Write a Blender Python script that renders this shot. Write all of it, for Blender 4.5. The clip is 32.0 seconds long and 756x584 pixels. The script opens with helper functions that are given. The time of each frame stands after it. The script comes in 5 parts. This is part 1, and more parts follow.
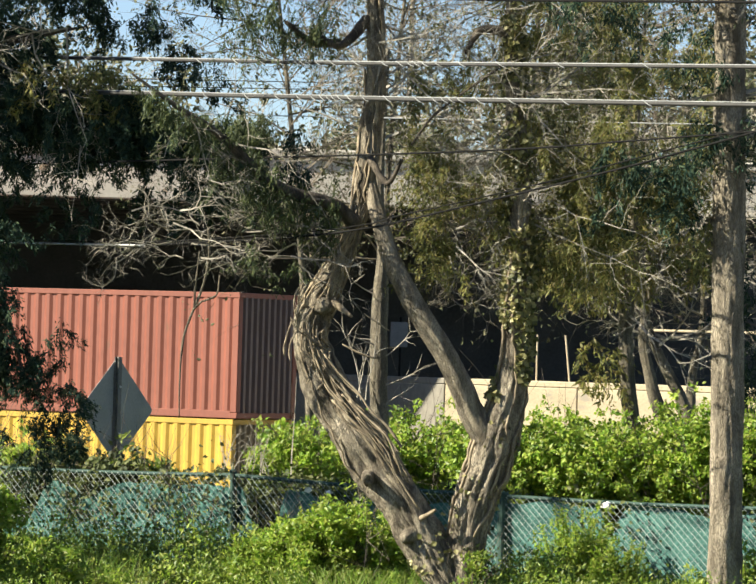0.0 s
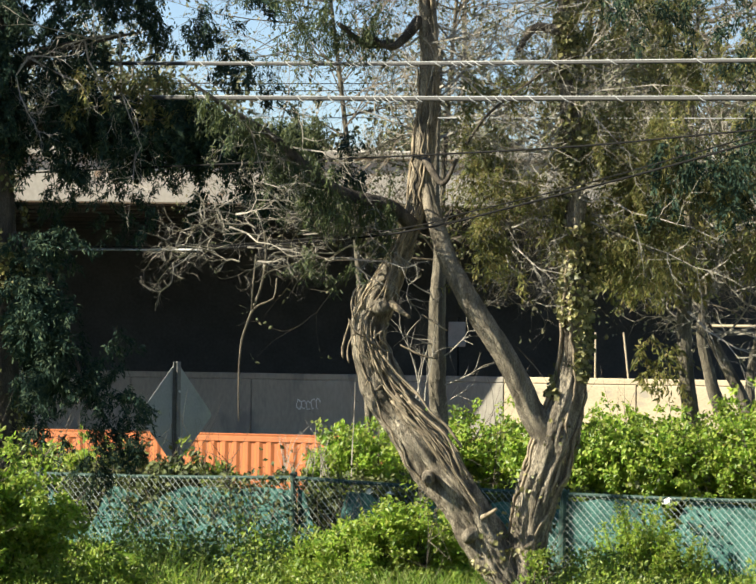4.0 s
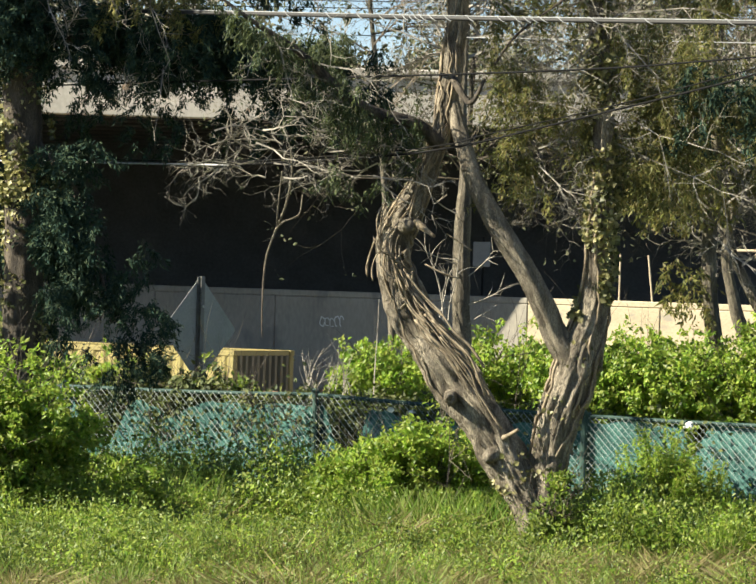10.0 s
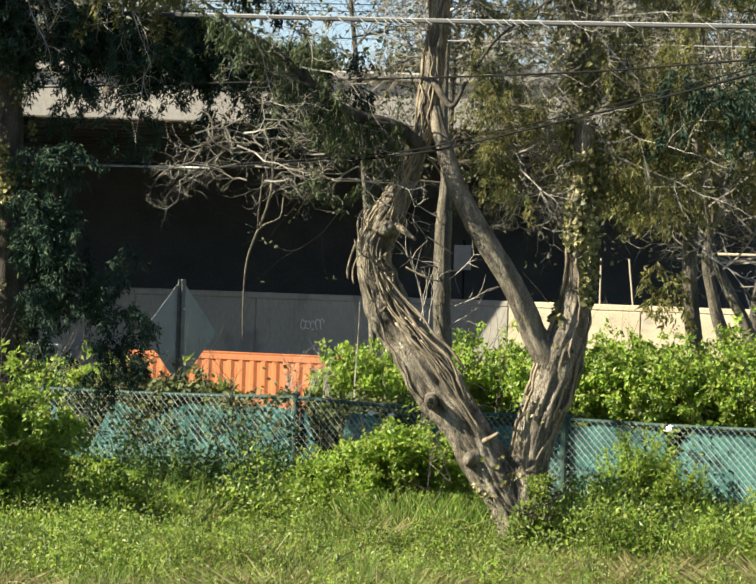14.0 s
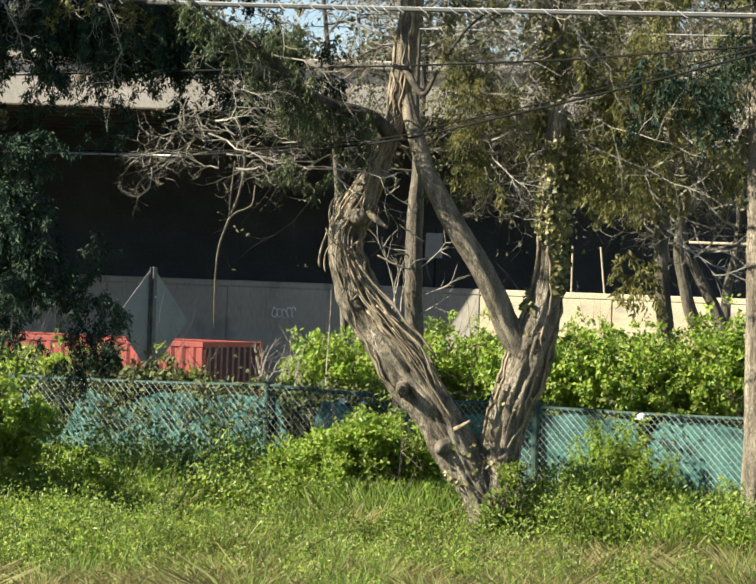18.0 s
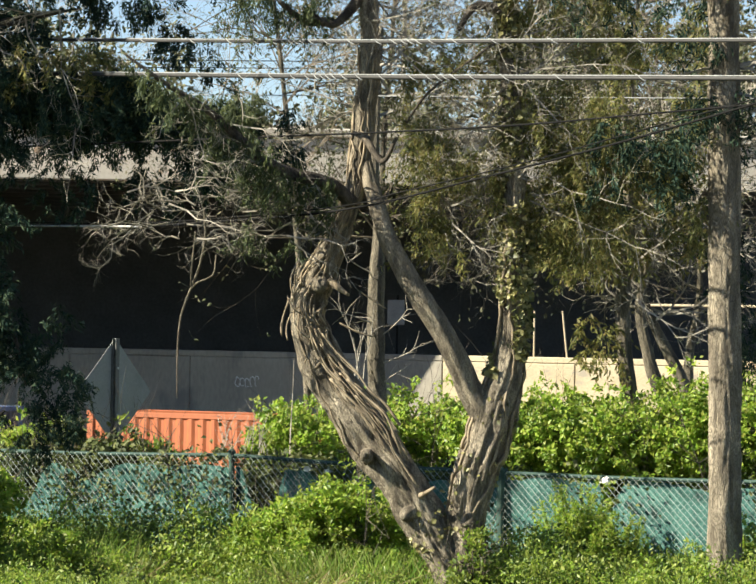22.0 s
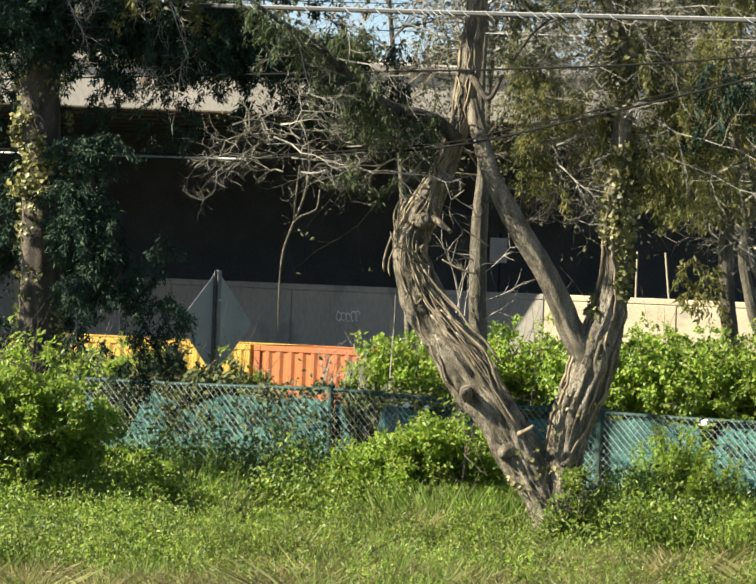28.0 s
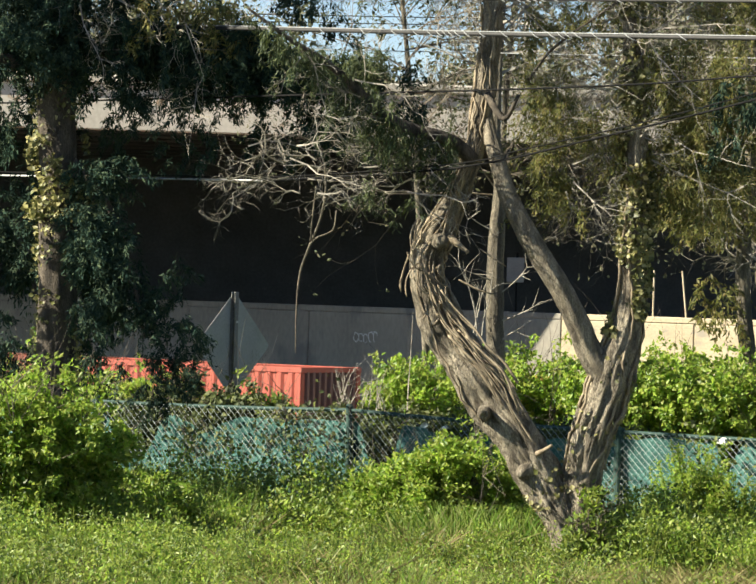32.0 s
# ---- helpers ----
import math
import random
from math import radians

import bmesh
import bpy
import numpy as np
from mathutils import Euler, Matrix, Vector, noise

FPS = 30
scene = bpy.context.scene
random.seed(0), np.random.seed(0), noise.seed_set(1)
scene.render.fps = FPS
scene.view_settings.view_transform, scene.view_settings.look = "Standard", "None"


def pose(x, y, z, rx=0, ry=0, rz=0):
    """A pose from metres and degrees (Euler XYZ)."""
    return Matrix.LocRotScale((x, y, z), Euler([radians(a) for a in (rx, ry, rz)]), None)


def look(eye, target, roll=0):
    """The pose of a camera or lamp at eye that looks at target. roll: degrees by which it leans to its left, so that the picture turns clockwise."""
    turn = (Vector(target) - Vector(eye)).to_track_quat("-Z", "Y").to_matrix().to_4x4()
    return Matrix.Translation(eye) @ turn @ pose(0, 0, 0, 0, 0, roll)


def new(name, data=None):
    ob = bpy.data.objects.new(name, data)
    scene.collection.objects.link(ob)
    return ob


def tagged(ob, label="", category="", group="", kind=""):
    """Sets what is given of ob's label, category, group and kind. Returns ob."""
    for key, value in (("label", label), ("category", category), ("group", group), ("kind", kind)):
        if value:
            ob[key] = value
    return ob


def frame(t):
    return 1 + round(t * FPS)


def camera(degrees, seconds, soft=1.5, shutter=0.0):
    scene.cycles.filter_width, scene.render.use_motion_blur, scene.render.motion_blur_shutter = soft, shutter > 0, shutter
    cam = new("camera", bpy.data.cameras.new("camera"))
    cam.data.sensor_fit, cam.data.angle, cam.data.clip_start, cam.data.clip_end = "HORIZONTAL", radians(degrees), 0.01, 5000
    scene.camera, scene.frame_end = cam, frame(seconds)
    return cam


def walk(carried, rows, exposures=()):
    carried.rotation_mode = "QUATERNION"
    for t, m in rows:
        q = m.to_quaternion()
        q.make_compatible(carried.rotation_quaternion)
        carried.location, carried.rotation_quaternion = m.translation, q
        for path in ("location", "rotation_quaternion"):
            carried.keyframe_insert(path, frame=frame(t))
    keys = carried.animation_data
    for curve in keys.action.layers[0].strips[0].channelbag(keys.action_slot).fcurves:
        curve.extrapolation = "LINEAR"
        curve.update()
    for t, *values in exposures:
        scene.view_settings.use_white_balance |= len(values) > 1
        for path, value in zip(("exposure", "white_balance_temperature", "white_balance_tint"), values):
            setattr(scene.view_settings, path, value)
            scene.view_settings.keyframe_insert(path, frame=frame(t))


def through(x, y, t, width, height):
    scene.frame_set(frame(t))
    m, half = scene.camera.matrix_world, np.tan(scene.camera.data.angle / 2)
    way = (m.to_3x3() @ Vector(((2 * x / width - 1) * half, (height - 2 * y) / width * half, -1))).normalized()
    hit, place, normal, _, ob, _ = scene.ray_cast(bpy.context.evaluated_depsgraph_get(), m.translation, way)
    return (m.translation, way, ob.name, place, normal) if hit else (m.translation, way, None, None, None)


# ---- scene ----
LENS, EYE = 10.0, 2.6
cam = camera(LENS, 32.0, soft=1.75)
# seconds, yaw, pitch, lean: a hand-held long lens that only turns
ROWS = [
    (0, -0, 0.7961, 1.719), (0.5, 0.0353, 0.7925, 1.694), (1, 0.025, 0.7702, 1.565), (1.5, 0.0478, 0.7419, 1.362),
    (2, 0.1723, 0.7218, 1.13), (2.5, 0.3873, 0.7436, 0.928), (3, 0.6229, 0.7891, 0.863), (3.5, 0.7294, 0.8011, 0.776),
    (5.5, 0.7886, 0.6445, 0.626), (6, 0.9849, 0.5802, 0.742), (6.5, 1.161, 0.5243, 0.889), (7, 1.2605, 0.4743, 1.026),
    (7.5, 1.3154, 0.3949, 1.144), (8, 1.315, 0.2749, 1.268), (8.5, 1.2857, 0.1101, 1.352), (9, 1.2308, -0.0519, 1.568),
    (9.5, 1.1582, -0.1955, 1.68), (10, 1.0964, -0.3011, 1.757), (10.5, 1.071, -0.3487, 1.869), (11, 1.0871, -0.3601, 1.915),
    (11.5, 1.0825, -0.3436, 1.969), (12, 1.06, -0.3174, 1.978), (12.5, 0.998, -0.2871, 2.004), (13, 0.9316, -0.2727, 2.017),
    (13.5, 0.884, -0.263, 1.925), (14, 0.8413, -0.2529, 1.865), (14.5, 0.7922, -0.2238, 1.754), (16.5, 0.4978, -0.3025, 1.765),
    (17, 0.4253, -0.3767, 1.814), (17.5, 0.4136, -0.4066, 1.884), (18, 0.4644, -0.3989, 1.919), (18.5, 0.5427, -0.3824, 1.837),
    (19, 0.6417, -0.3523, 1.66), (19.5, 0.6957, -0.2825, 1.475), (20, 0.6734, -0.1429, 1.327), (20.5, 0.5163, 0.0521, 1.137),
    (21, 0.288, 0.2488, 1.09), (21.5, 0.0717, 0.3963, 1.024), (22, -0.0369, 0.5073, 0.994), (22.5, 0.0256, 0.595, 0.985),
    (23, 0.2135, 0.6503, 1.024), (23.5, 0.4781, 0.6397, 1.084), (24, 0.6999, 0.5416, 1.271), (24.5, 0.7931, 0.3711, 1.324),
    (25, 0.8277, 0.1336, 1.449), (25.5, 0.83, -0.1263, 1.521), (26, 0.8816, -0.3688, 1.7), (26.5, 0.9686, -0.543, 1.912),
    (28.5, 1.3813, -0.2689, 2.201), (29, 1.4041, -0.1625, 2.096), (29.5, 1.4215, -0.0852, 1.947), (30, 1.4299, -0.0422, 1.869),
    (30.5, 1.4502, -0.0332, 1.826), (31, 1.4759, -0.0493, 1.757), (31.5, 1.5075, -0.0806, 1.711), (32, 1.5442, -0.1079, 1.807)
]
walk(cam, [(t, pose(0, 0, EYE, 90 + pitch, -lean, yaw)) for t, yaw, pitch, lean in ROWS])

# ---- daylight ----
SUN_AWAY = Vector((-0.966, -0.258, 0.70)).normalized()
sun = new("sun", bpy.data.lights.new("sun", "SUN"))
sun.data.energy, sun.data.angle, sun.data.color = 5.0, radians(0.53), (1.0, 0.92, 0.74)
sun.matrix_world = look(SUN_AWAY * 50, (0, 0, 0))
world = bpy.data.worlds.new("sky")
scene.world = world
world.use_nodes = True
sky = world.node_tree.nodes.new("ShaderNodeTexSky")
sky.sky_type, sky.sun_disc = "NISHITA", False
sky.sun_elevation = math.asin(SUN_AWAY.z)
sky.sun_rotation = math.atan2(SUN_AWAY.x, SUN_AWAY.y)
back = world.node_tree.nodes["Background"]
sky.air_density, sky.dust_density, sky.ozone_density = 0.7, 0.15, 2.0
back.inputs["Strength"].default_value = 0.05
world.node_tree.links.new(sky.outputs[0], back.inputs[0])
scene.view_settings.exposure = 1.63

# ---- materials ----


def nodes_of(name):
    m = bpy.data.materials.new(name)
    m.use_nodes = True
    return m, m.node_tree.nodes, m.node_tree.links, m.node_tree.nodes["Principled BSDF"]


def surface(name, low, high, rough=0.8, scale=6.0, fine=60.0, bump=0.3, metal=0.0, stretch=(1, 1, 1), dist=0.01, spots=None):
    """A worn surface: colour between low and high by noise at two scales, fine relief."""
    m, n, l, p = nodes_of(name)
    co, mp = n.new("ShaderNodeTexCoord"), n.new("ShaderNodeMapping")
    mp.inputs["Scale"].default_value = stretch
    l.new(co.outputs["Object"], mp.inputs[0])
    big, small, mix = n.new("ShaderNodeTexNoise"), n.new("ShaderNodeTexNoise"), n.new("ShaderNodeMix")
    big.inputs["Scale"].default_value, small.inputs["Scale"].default_value = scale, fine
    big.inputs["Detail"].default_value = small.inputs["Detail"].default_value = 5
    for q in (big, small):
        l.new(mp.outputs[0], q.inputs["Vector"])
    mix.inputs["Factor"].default_value = 0.45
    l.new(big.outputs["Fac"], mix.inputs[2])
    l.new(small.outputs["Fac"], mix.inputs[3])
    ramp = n.new("ShaderNodeValToRGB")
    ramp.color_ramp.elements[0].position, ramp.color_ramp.elements[1].position = 0.34, 0.66
    ramp.color_ramp.elements[0].color, ramp.color_ramp.elements[1].color = (*low, 1), (*high, 1)
    l.new(mix.outputs[0], ramp.inputs[0])
    colour = ramp.outputs[0]
    if spots:
        sp, sr, sm = n.new("ShaderNodeTexNoise"), n.new("ShaderNodeValToRGB"), n.new("ShaderNodeMix")
        sp.inputs["Scale"].default_value, sp.inputs["Detail"].default_value = spots[1], 6
        l.new(mp.outputs[0], sp.inputs["Vector"])
        sr.color_ramp.elements[0].position, sr.color_ramp.elements[1].position = spots[2], spots[2] + 0.06
        l.new(sp.outputs["Fac"], sr.inputs[0])
        sm.data_type = "RGBA"
        l.new(sr.outputs[0], sm.inputs["Factor"])
        l.new(colour, sm.inputs[6])
        sm.inputs[7].default_value = (*spots[0], 1)
        colour = sm.outputs[2]
    l.new(colour, p.inputs["Base Color"])
    p.inputs["Roughness"].default_value, p.inputs["Metallic"].default_value = rough, metal
    if bump:
        b = n.new("ShaderNodeBump")
        b.inputs["Strength"].default_value, b.inputs["Distance"].default_value = bump, dist
        l.new(mix.outputs[0], b.inputs["Height"])
        l.new(b.outputs[0], p.inputs["Normal"])
    return m


def leafy(name, colours, rough=0.55, through=0.35):
    """Leaves: each its own tint, some light passes through."""
    m, n, l, p = nodes_of(name)
    geo, ramp = n.new("ShaderNodeNewGeometry"), n.new("ShaderNodeValToRGB")
    els = ramp.color_ramp.elements
    while len(els) < len(colours):
        els.new(0.5)
    for i, c in enumerate(colours):
        els[i].position, els[i].color = i / (len(colours) - 1), (*c, 1)
    l.new(geo.outputs["Random Per Island"], ramp.inputs[0])
    co, nz, hs = n.new("ShaderNodeTexCoord"), n.new("ShaderNodeTexNoise"), n.new("ShaderNodeHueSaturation")
    nz.inputs["Scale"].default_value = 2.2
    l.new(co.outputs["Object"], nz.inputs["Vector"])
    mr = n.new("ShaderNodeMapRange")
    mr.inputs[1].default_value, mr.inputs[2].default_value, mr.inputs[3].default_value, mr.inputs[4].default_value = 0.3, 0.7, 0.65, 1.3
    l.new(nz.outputs["Fac"], mr.inputs[0])
    l.new(mr.outputs[0], hs.inputs["Value"])
    l.new(ramp.outputs[0], hs.inputs["Color"])
    l.new(hs.outputs[0], p.inputs["Base Color"])
    p.inputs["Roughness"].default_value = rough
    t, mix = n.new("ShaderNodeBsdfTranslucent"), n.new("ShaderNodeMixShader")
    l.new(hs.outputs[0], t.inputs["Color"])
    mix.inputs[0].default_value = through
    l.new(p.outputs[0], mix.inputs[1])
    l.new(t.outputs[0], mix.inputs[2])
    l.new(mix.outputs[0], n["Material Output"].inputs["Surface"])
    return m


def bark(name, crack, low, high, scale=26.0, flat=0.35):
    """Bark in plates: dark cracks between them, two scales of colour on them."""
    m, n, l, p = nodes_of(name)
    co, mp = n.new("ShaderNodeTexCoord"), n.new("ShaderNodeMapping")
    mp.inputs["Scale"].default_value = (1, 1, flat)
    l.new(co.outputs["Object"], mp.inputs[0])
    warp, add = n.new("ShaderNodeTexNoise"), n.new("ShaderNodeMix")
    warp.inputs["Scale"].default_value = 14
    add.data_type = "VECTOR"
    add.inputs["Factor"].default_value = 0.28
    l.new(mp.outputs[0], warp.inputs["Vector"])
    l.new(mp.outputs[0], add.inputs[4])
    l.new(warp.outputs["Color"], add.inputs[5])
    vo = n.new("ShaderNodeTexVoronoi")
    vo.feature = "DISTANCE_TO_EDGE"
    vo.inputs["Scale"].default_value = scale
    l.new(add.outputs[1], vo.inputs["Vector"])
    nz = n.new("ShaderNodeTexNoise")
    nz.inputs["Scale"].default_value, nz.inputs["Detail"].default_value = 9, 9
    l.new(mp.outputs[0], nz.inputs["Vector"])
    tone, edge, mix = n.new("ShaderNodeValToRGB"), n.new("ShaderNodeValToRGB"), n.new("ShaderNodeMix")
    tone.color_ramp.elements[0].position, tone.color_ramp.elements[1].position = 0.36, 0.64
    tone.color_ramp.elements[0].color, tone.color_ramp.elements[1].color = (*low, 1), (*high, 1)
    l.new(nz.outputs["Fac"], tone.inputs[0])
    edge.color_ramp.elements[0].position, edge.color_ramp.elements[1].position = 0.0, 0.17
    edge.color_ramp.elements[0].color = (0.35, 0.35, 0.35, 1)
    l.new(vo.outputs["Distance"], edge.inputs[0])
    mix.data_type = "RGBA"
    l.new(edge.outputs[0], mix.inputs["Factor"])
    mix.inputs[6].default_value = (*crack, 1)
    l.new(tone.outputs[0], mix.inputs[7])
    l.new(mix.outputs[2], p.inputs["Base Color"])
    p.inputs["Roughness"].default_value = 0.95
    bp, bn = n.new("ShaderNodeBump"), n.new("ShaderNodeBump")
    bp.inputs["Strength"].default_value, bp.inputs["Distance"].default_value = 0.7, 0.018
    bn.inputs["Strength"].default_value, bn.inputs["Distance"].default_value = 0.5, 0.02
    l.new(edge.outputs[0], bp.inputs["Height"])
    l.new(nz.outputs["Fac"], bn.inputs["Height"])
    l.new(bp.outputs[0], bn.inputs["Normal"])
    l.new(bn.outputs[0], p.inputs["Normal"])
    return m


BARK = bark("bark", (0.022, 0.016, 0.011), (0.095, 0.079, 0.056), (0.38, 0.33, 0.245), 40, 0.22)
BARK_GREY = bark("grey_bark", (0.03, 0.026, 0.019), (0.08, 0.07, 0.05), (0.23, 0.20, 0.145), 46, 0.2)
BARK_PALE = bark("pale_bark", (0.045, 0.035, 0.023), (0.125, 0.106, 0.077), (0.34, 0.295, 0.22), 38, 0.25)
BARK_DARK = bark("dark_bark", (0.012, 0.010, 0.008), (0.04, 0.033, 0.025), (0.14, 0.115, 0.085), 46, 0.22)
VINE = surface("vine_wood", (0.07, 0.052, 0.032), (0.38, 0.31, 0.21), 0.9, 9, 90, 0.4)
TWIG = surface("twig_wood", (0.10, 0.09, 0.074), (0.38, 0.35, 0.29), 0.9, 5, 60, 0.2)
TWIG_BROWN = surface("brown_twig_wood", (0.06, 0.05, 0.038), (0.20, 0.165, 0.12), 0.9, 5, 60, 0.2)
LEAF_BRIGHT = leafy("spring_leaves", [(0.085, 0.175, 0.018), (0.21, 0.34, 0.036), (0.34, 0.46, 0.062), (0.33, 0.36, 0.075), (0.15, 0.265, 0.03)], 0.45, 0.55)
LEAF_MID = leafy("shrub_leaves", [(0.048, 0.095, 0.013), (0.135, 0.205, 0.025), (0.235, 0.285, 0.045)], 0.5, 0.35)
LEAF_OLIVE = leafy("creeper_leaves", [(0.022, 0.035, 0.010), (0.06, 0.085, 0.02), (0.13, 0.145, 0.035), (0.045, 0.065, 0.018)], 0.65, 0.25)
LEAF_SPRAY = leafy("hanging_needles", [(0.05, 0.065, 0.022), (0.14, 0.155, 0.045), (0.28, 0.28, 0.085), (0.22, 0.175, 0.065), (0.12, 0.145, 0.042)], 0.6, 0.55)
LEAF_DARK = leafy("conifer_leaves", [(0.012, 0.030, 0.023), (0.026, 0.052, 0.036), (0.065, 0.090, 0.048)], 0.85, 0.12)
LEAF_PINE = leafy("pine_needles", [(0.02, 0.038, 0.015), (0.05, 0.075, 0.024), (0.11, 0.13, 0.04)], 0.7, 0.25)
LEAF_DARK.node_tree.nodes["Principled BSDF"].inputs["Specular IOR Level"].default_value = 0.15
LEAF_IVY = leafy("ivy_leaves", [(0.04, 0.05, 0.015), (0.14, 0.15, 0.045), (0.29, 0.27, 0.10), (0.36, 0.33, 0.15)], 0.5, 0.3)
LEAF_FAR = leafy("far_leaves", [(0.05, 0.065, 0.03), (0.10, 0.11, 0.05), (0.17, 0.16, 0.09)], 0.8, 0.2)
GRASS = leafy("grass_blades", [(0.062, 0.140, 0.014), (0.14, 0.25, 0.027), (0.215, 0.30, 0.05), (0.27, 0.28, 0.11)], 0.6, 0.45)
GRASS_DRY = leafy("dry_grass", [(0.10, 0.078, 0.028), (0.20, 0.165, 0.06), (0.28, 0.235, 0.10), (0.14, 0.165, 0.035), (0.19, 0.225, 0.045)], 0.7, 0.35)
EARTH = surface("soil", (0.05, 0.055, 0.02), (0.15, 0.135, 0.06), 0.97, 1.2, 30, 0.6, dist=0.03)
BALLAST = surface("ballast", (0.10, 0.085, 0.07), (0.30, 0.26, 0.22), 0.95, 3, 40, 0.9, dist=0.03)
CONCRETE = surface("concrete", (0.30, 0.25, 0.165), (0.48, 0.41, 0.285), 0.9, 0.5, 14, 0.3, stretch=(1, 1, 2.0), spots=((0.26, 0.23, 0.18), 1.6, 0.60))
# Wall concrete beneath the bridge: its shade is put into a darker base colour.
CONCRETE_SHADED = surface("shaded_concrete", (0.185, 0.172, 0.142), (0.29, 0.27, 0.222), 0.92, 0.6, 14, 0.3, stretch=(1, 1, 0.4), spots=((0.17, 0.16, 0.14), 1.4, 0.60))
PLATE_GREY = surface("dull_grey_plate", (0.13, 0.135, 0.13), (0.19, 0.195, 0.185), 0.7, 5, 40, 0.1)
GIRDER = surface("girder_paint", (0.34, 0.315, 0.27), (0.50, 0.47, 0.41), 0.85, 0.6, 10, 0.2, spots=((0.30, 0.22, 0.15), 2.2, 0.62))
# Near-black concrete: the gloom under the deck is put into the colour.
SOFFIT_SHADED = surface("shaded_soffit", (0.050, 0.052, 0.056), (0.090, 0.092, 0.096), 0.95, 1.2, 12, 0.2)
STEEL = surface("galvanised_steel", (0.30, 0.32, 0.32), (0.55, 0.57, 0.56), 0.45, 8, 60, 0.1, metal=0.7)
GREEN_PAINT = surface("green_vinyl", (0.010, 0.032, 0.026), (0.03, 0.075, 0.06), 0.75, 8, 60, 0.1)
CLOTH = surface("green_screen_cloth", (0.018, 0.070, 0.064), (0.085, 0.215, 0.185), 0.9, 3.5, 30, 0.5, dist=0.03, spots=((0.010, 0.032, 0.030), 4.0, 0.61))
SIGN_BACK = surface("bare_aluminium", (0.20, 0.21, 0.21), (0.29, 0.30, 0.29), 0.55, 4, 40, 0.1, metal=0.2)
POST_STEEL = surface("sign_post_steel", (0.10, 0.10, 0.10), (0.19, 0.19, 0.18), 0.6, 8, 50, 0.2, metal=0.5)
MESH_WIRE = surface("weathered_mesh_wire", (0.15, 0.19, 0.18), (0.38, 0.42, 0.40), 0.55, 6, 50, 0.1, metal=0.15)
CABLE_SUNLIT = surface("sunlit_cable_sheath", (0.30, 0.30, 0.30), (0.46, 0.46, 0.45), 0.6, 6, 50, 0.2)
CABLE = surface("cable_sheath", (0.012, 0.012, 0.012), (0.035, 0.035, 0.033), 0.7, 6, 50, 0.2)
CABLE_BLACK = surface("black_cable_sheath", (0.006, 0.006, 0.006), (0.016, 0.016, 0.016), 0.9, 6, 50, 0.2)
CABLE_BLACK.node_tree.nodes["Principled BSDF"].inputs["Specular IOR Level"].default_value = 0.1
STRAND = surface("weathered_strand", (0.19, 0.20, 0.20), (0.37, 0.38, 0.375), 0.6, 8, 60, 0.1, metal=0.2)
RUST = surface("rusty_steel", (0.08, 0.04, 0.025), (0.22, 0.12, 0.07), 0.9, 3, 30, 0.4)
RAIL = surface("rail_steel", (0.20, 0.17, 0.15), (0.42, 0.39, 0.36), 0.4, 4, 40, 0.2, metal=0.8)
WHITE = surface("white_marking", (0.62, 0.62, 0.58), (0.82, 0.82, 0.78), 0.7, 3, 30, 0.1)
PAINTS = {}


def paint(r, g, b):
    key = (r, g, b)
    if key not in PAINTS:
        PAINTS[key] = surface("container_paint", (r * 0.82, g * 0.78, b * 0.78), (min(1, r * 1.12), g * 1.12, b * 1.12), 0.6, 0.7, 9, 0.08,
                              stretch=(1, 1, 0.5), spots=((r * 0.5 + 0.03, g * 0.5 + 0.02, b * 0.5 + 0.01), 2.6, 0.67))
    return PAINTS[key]


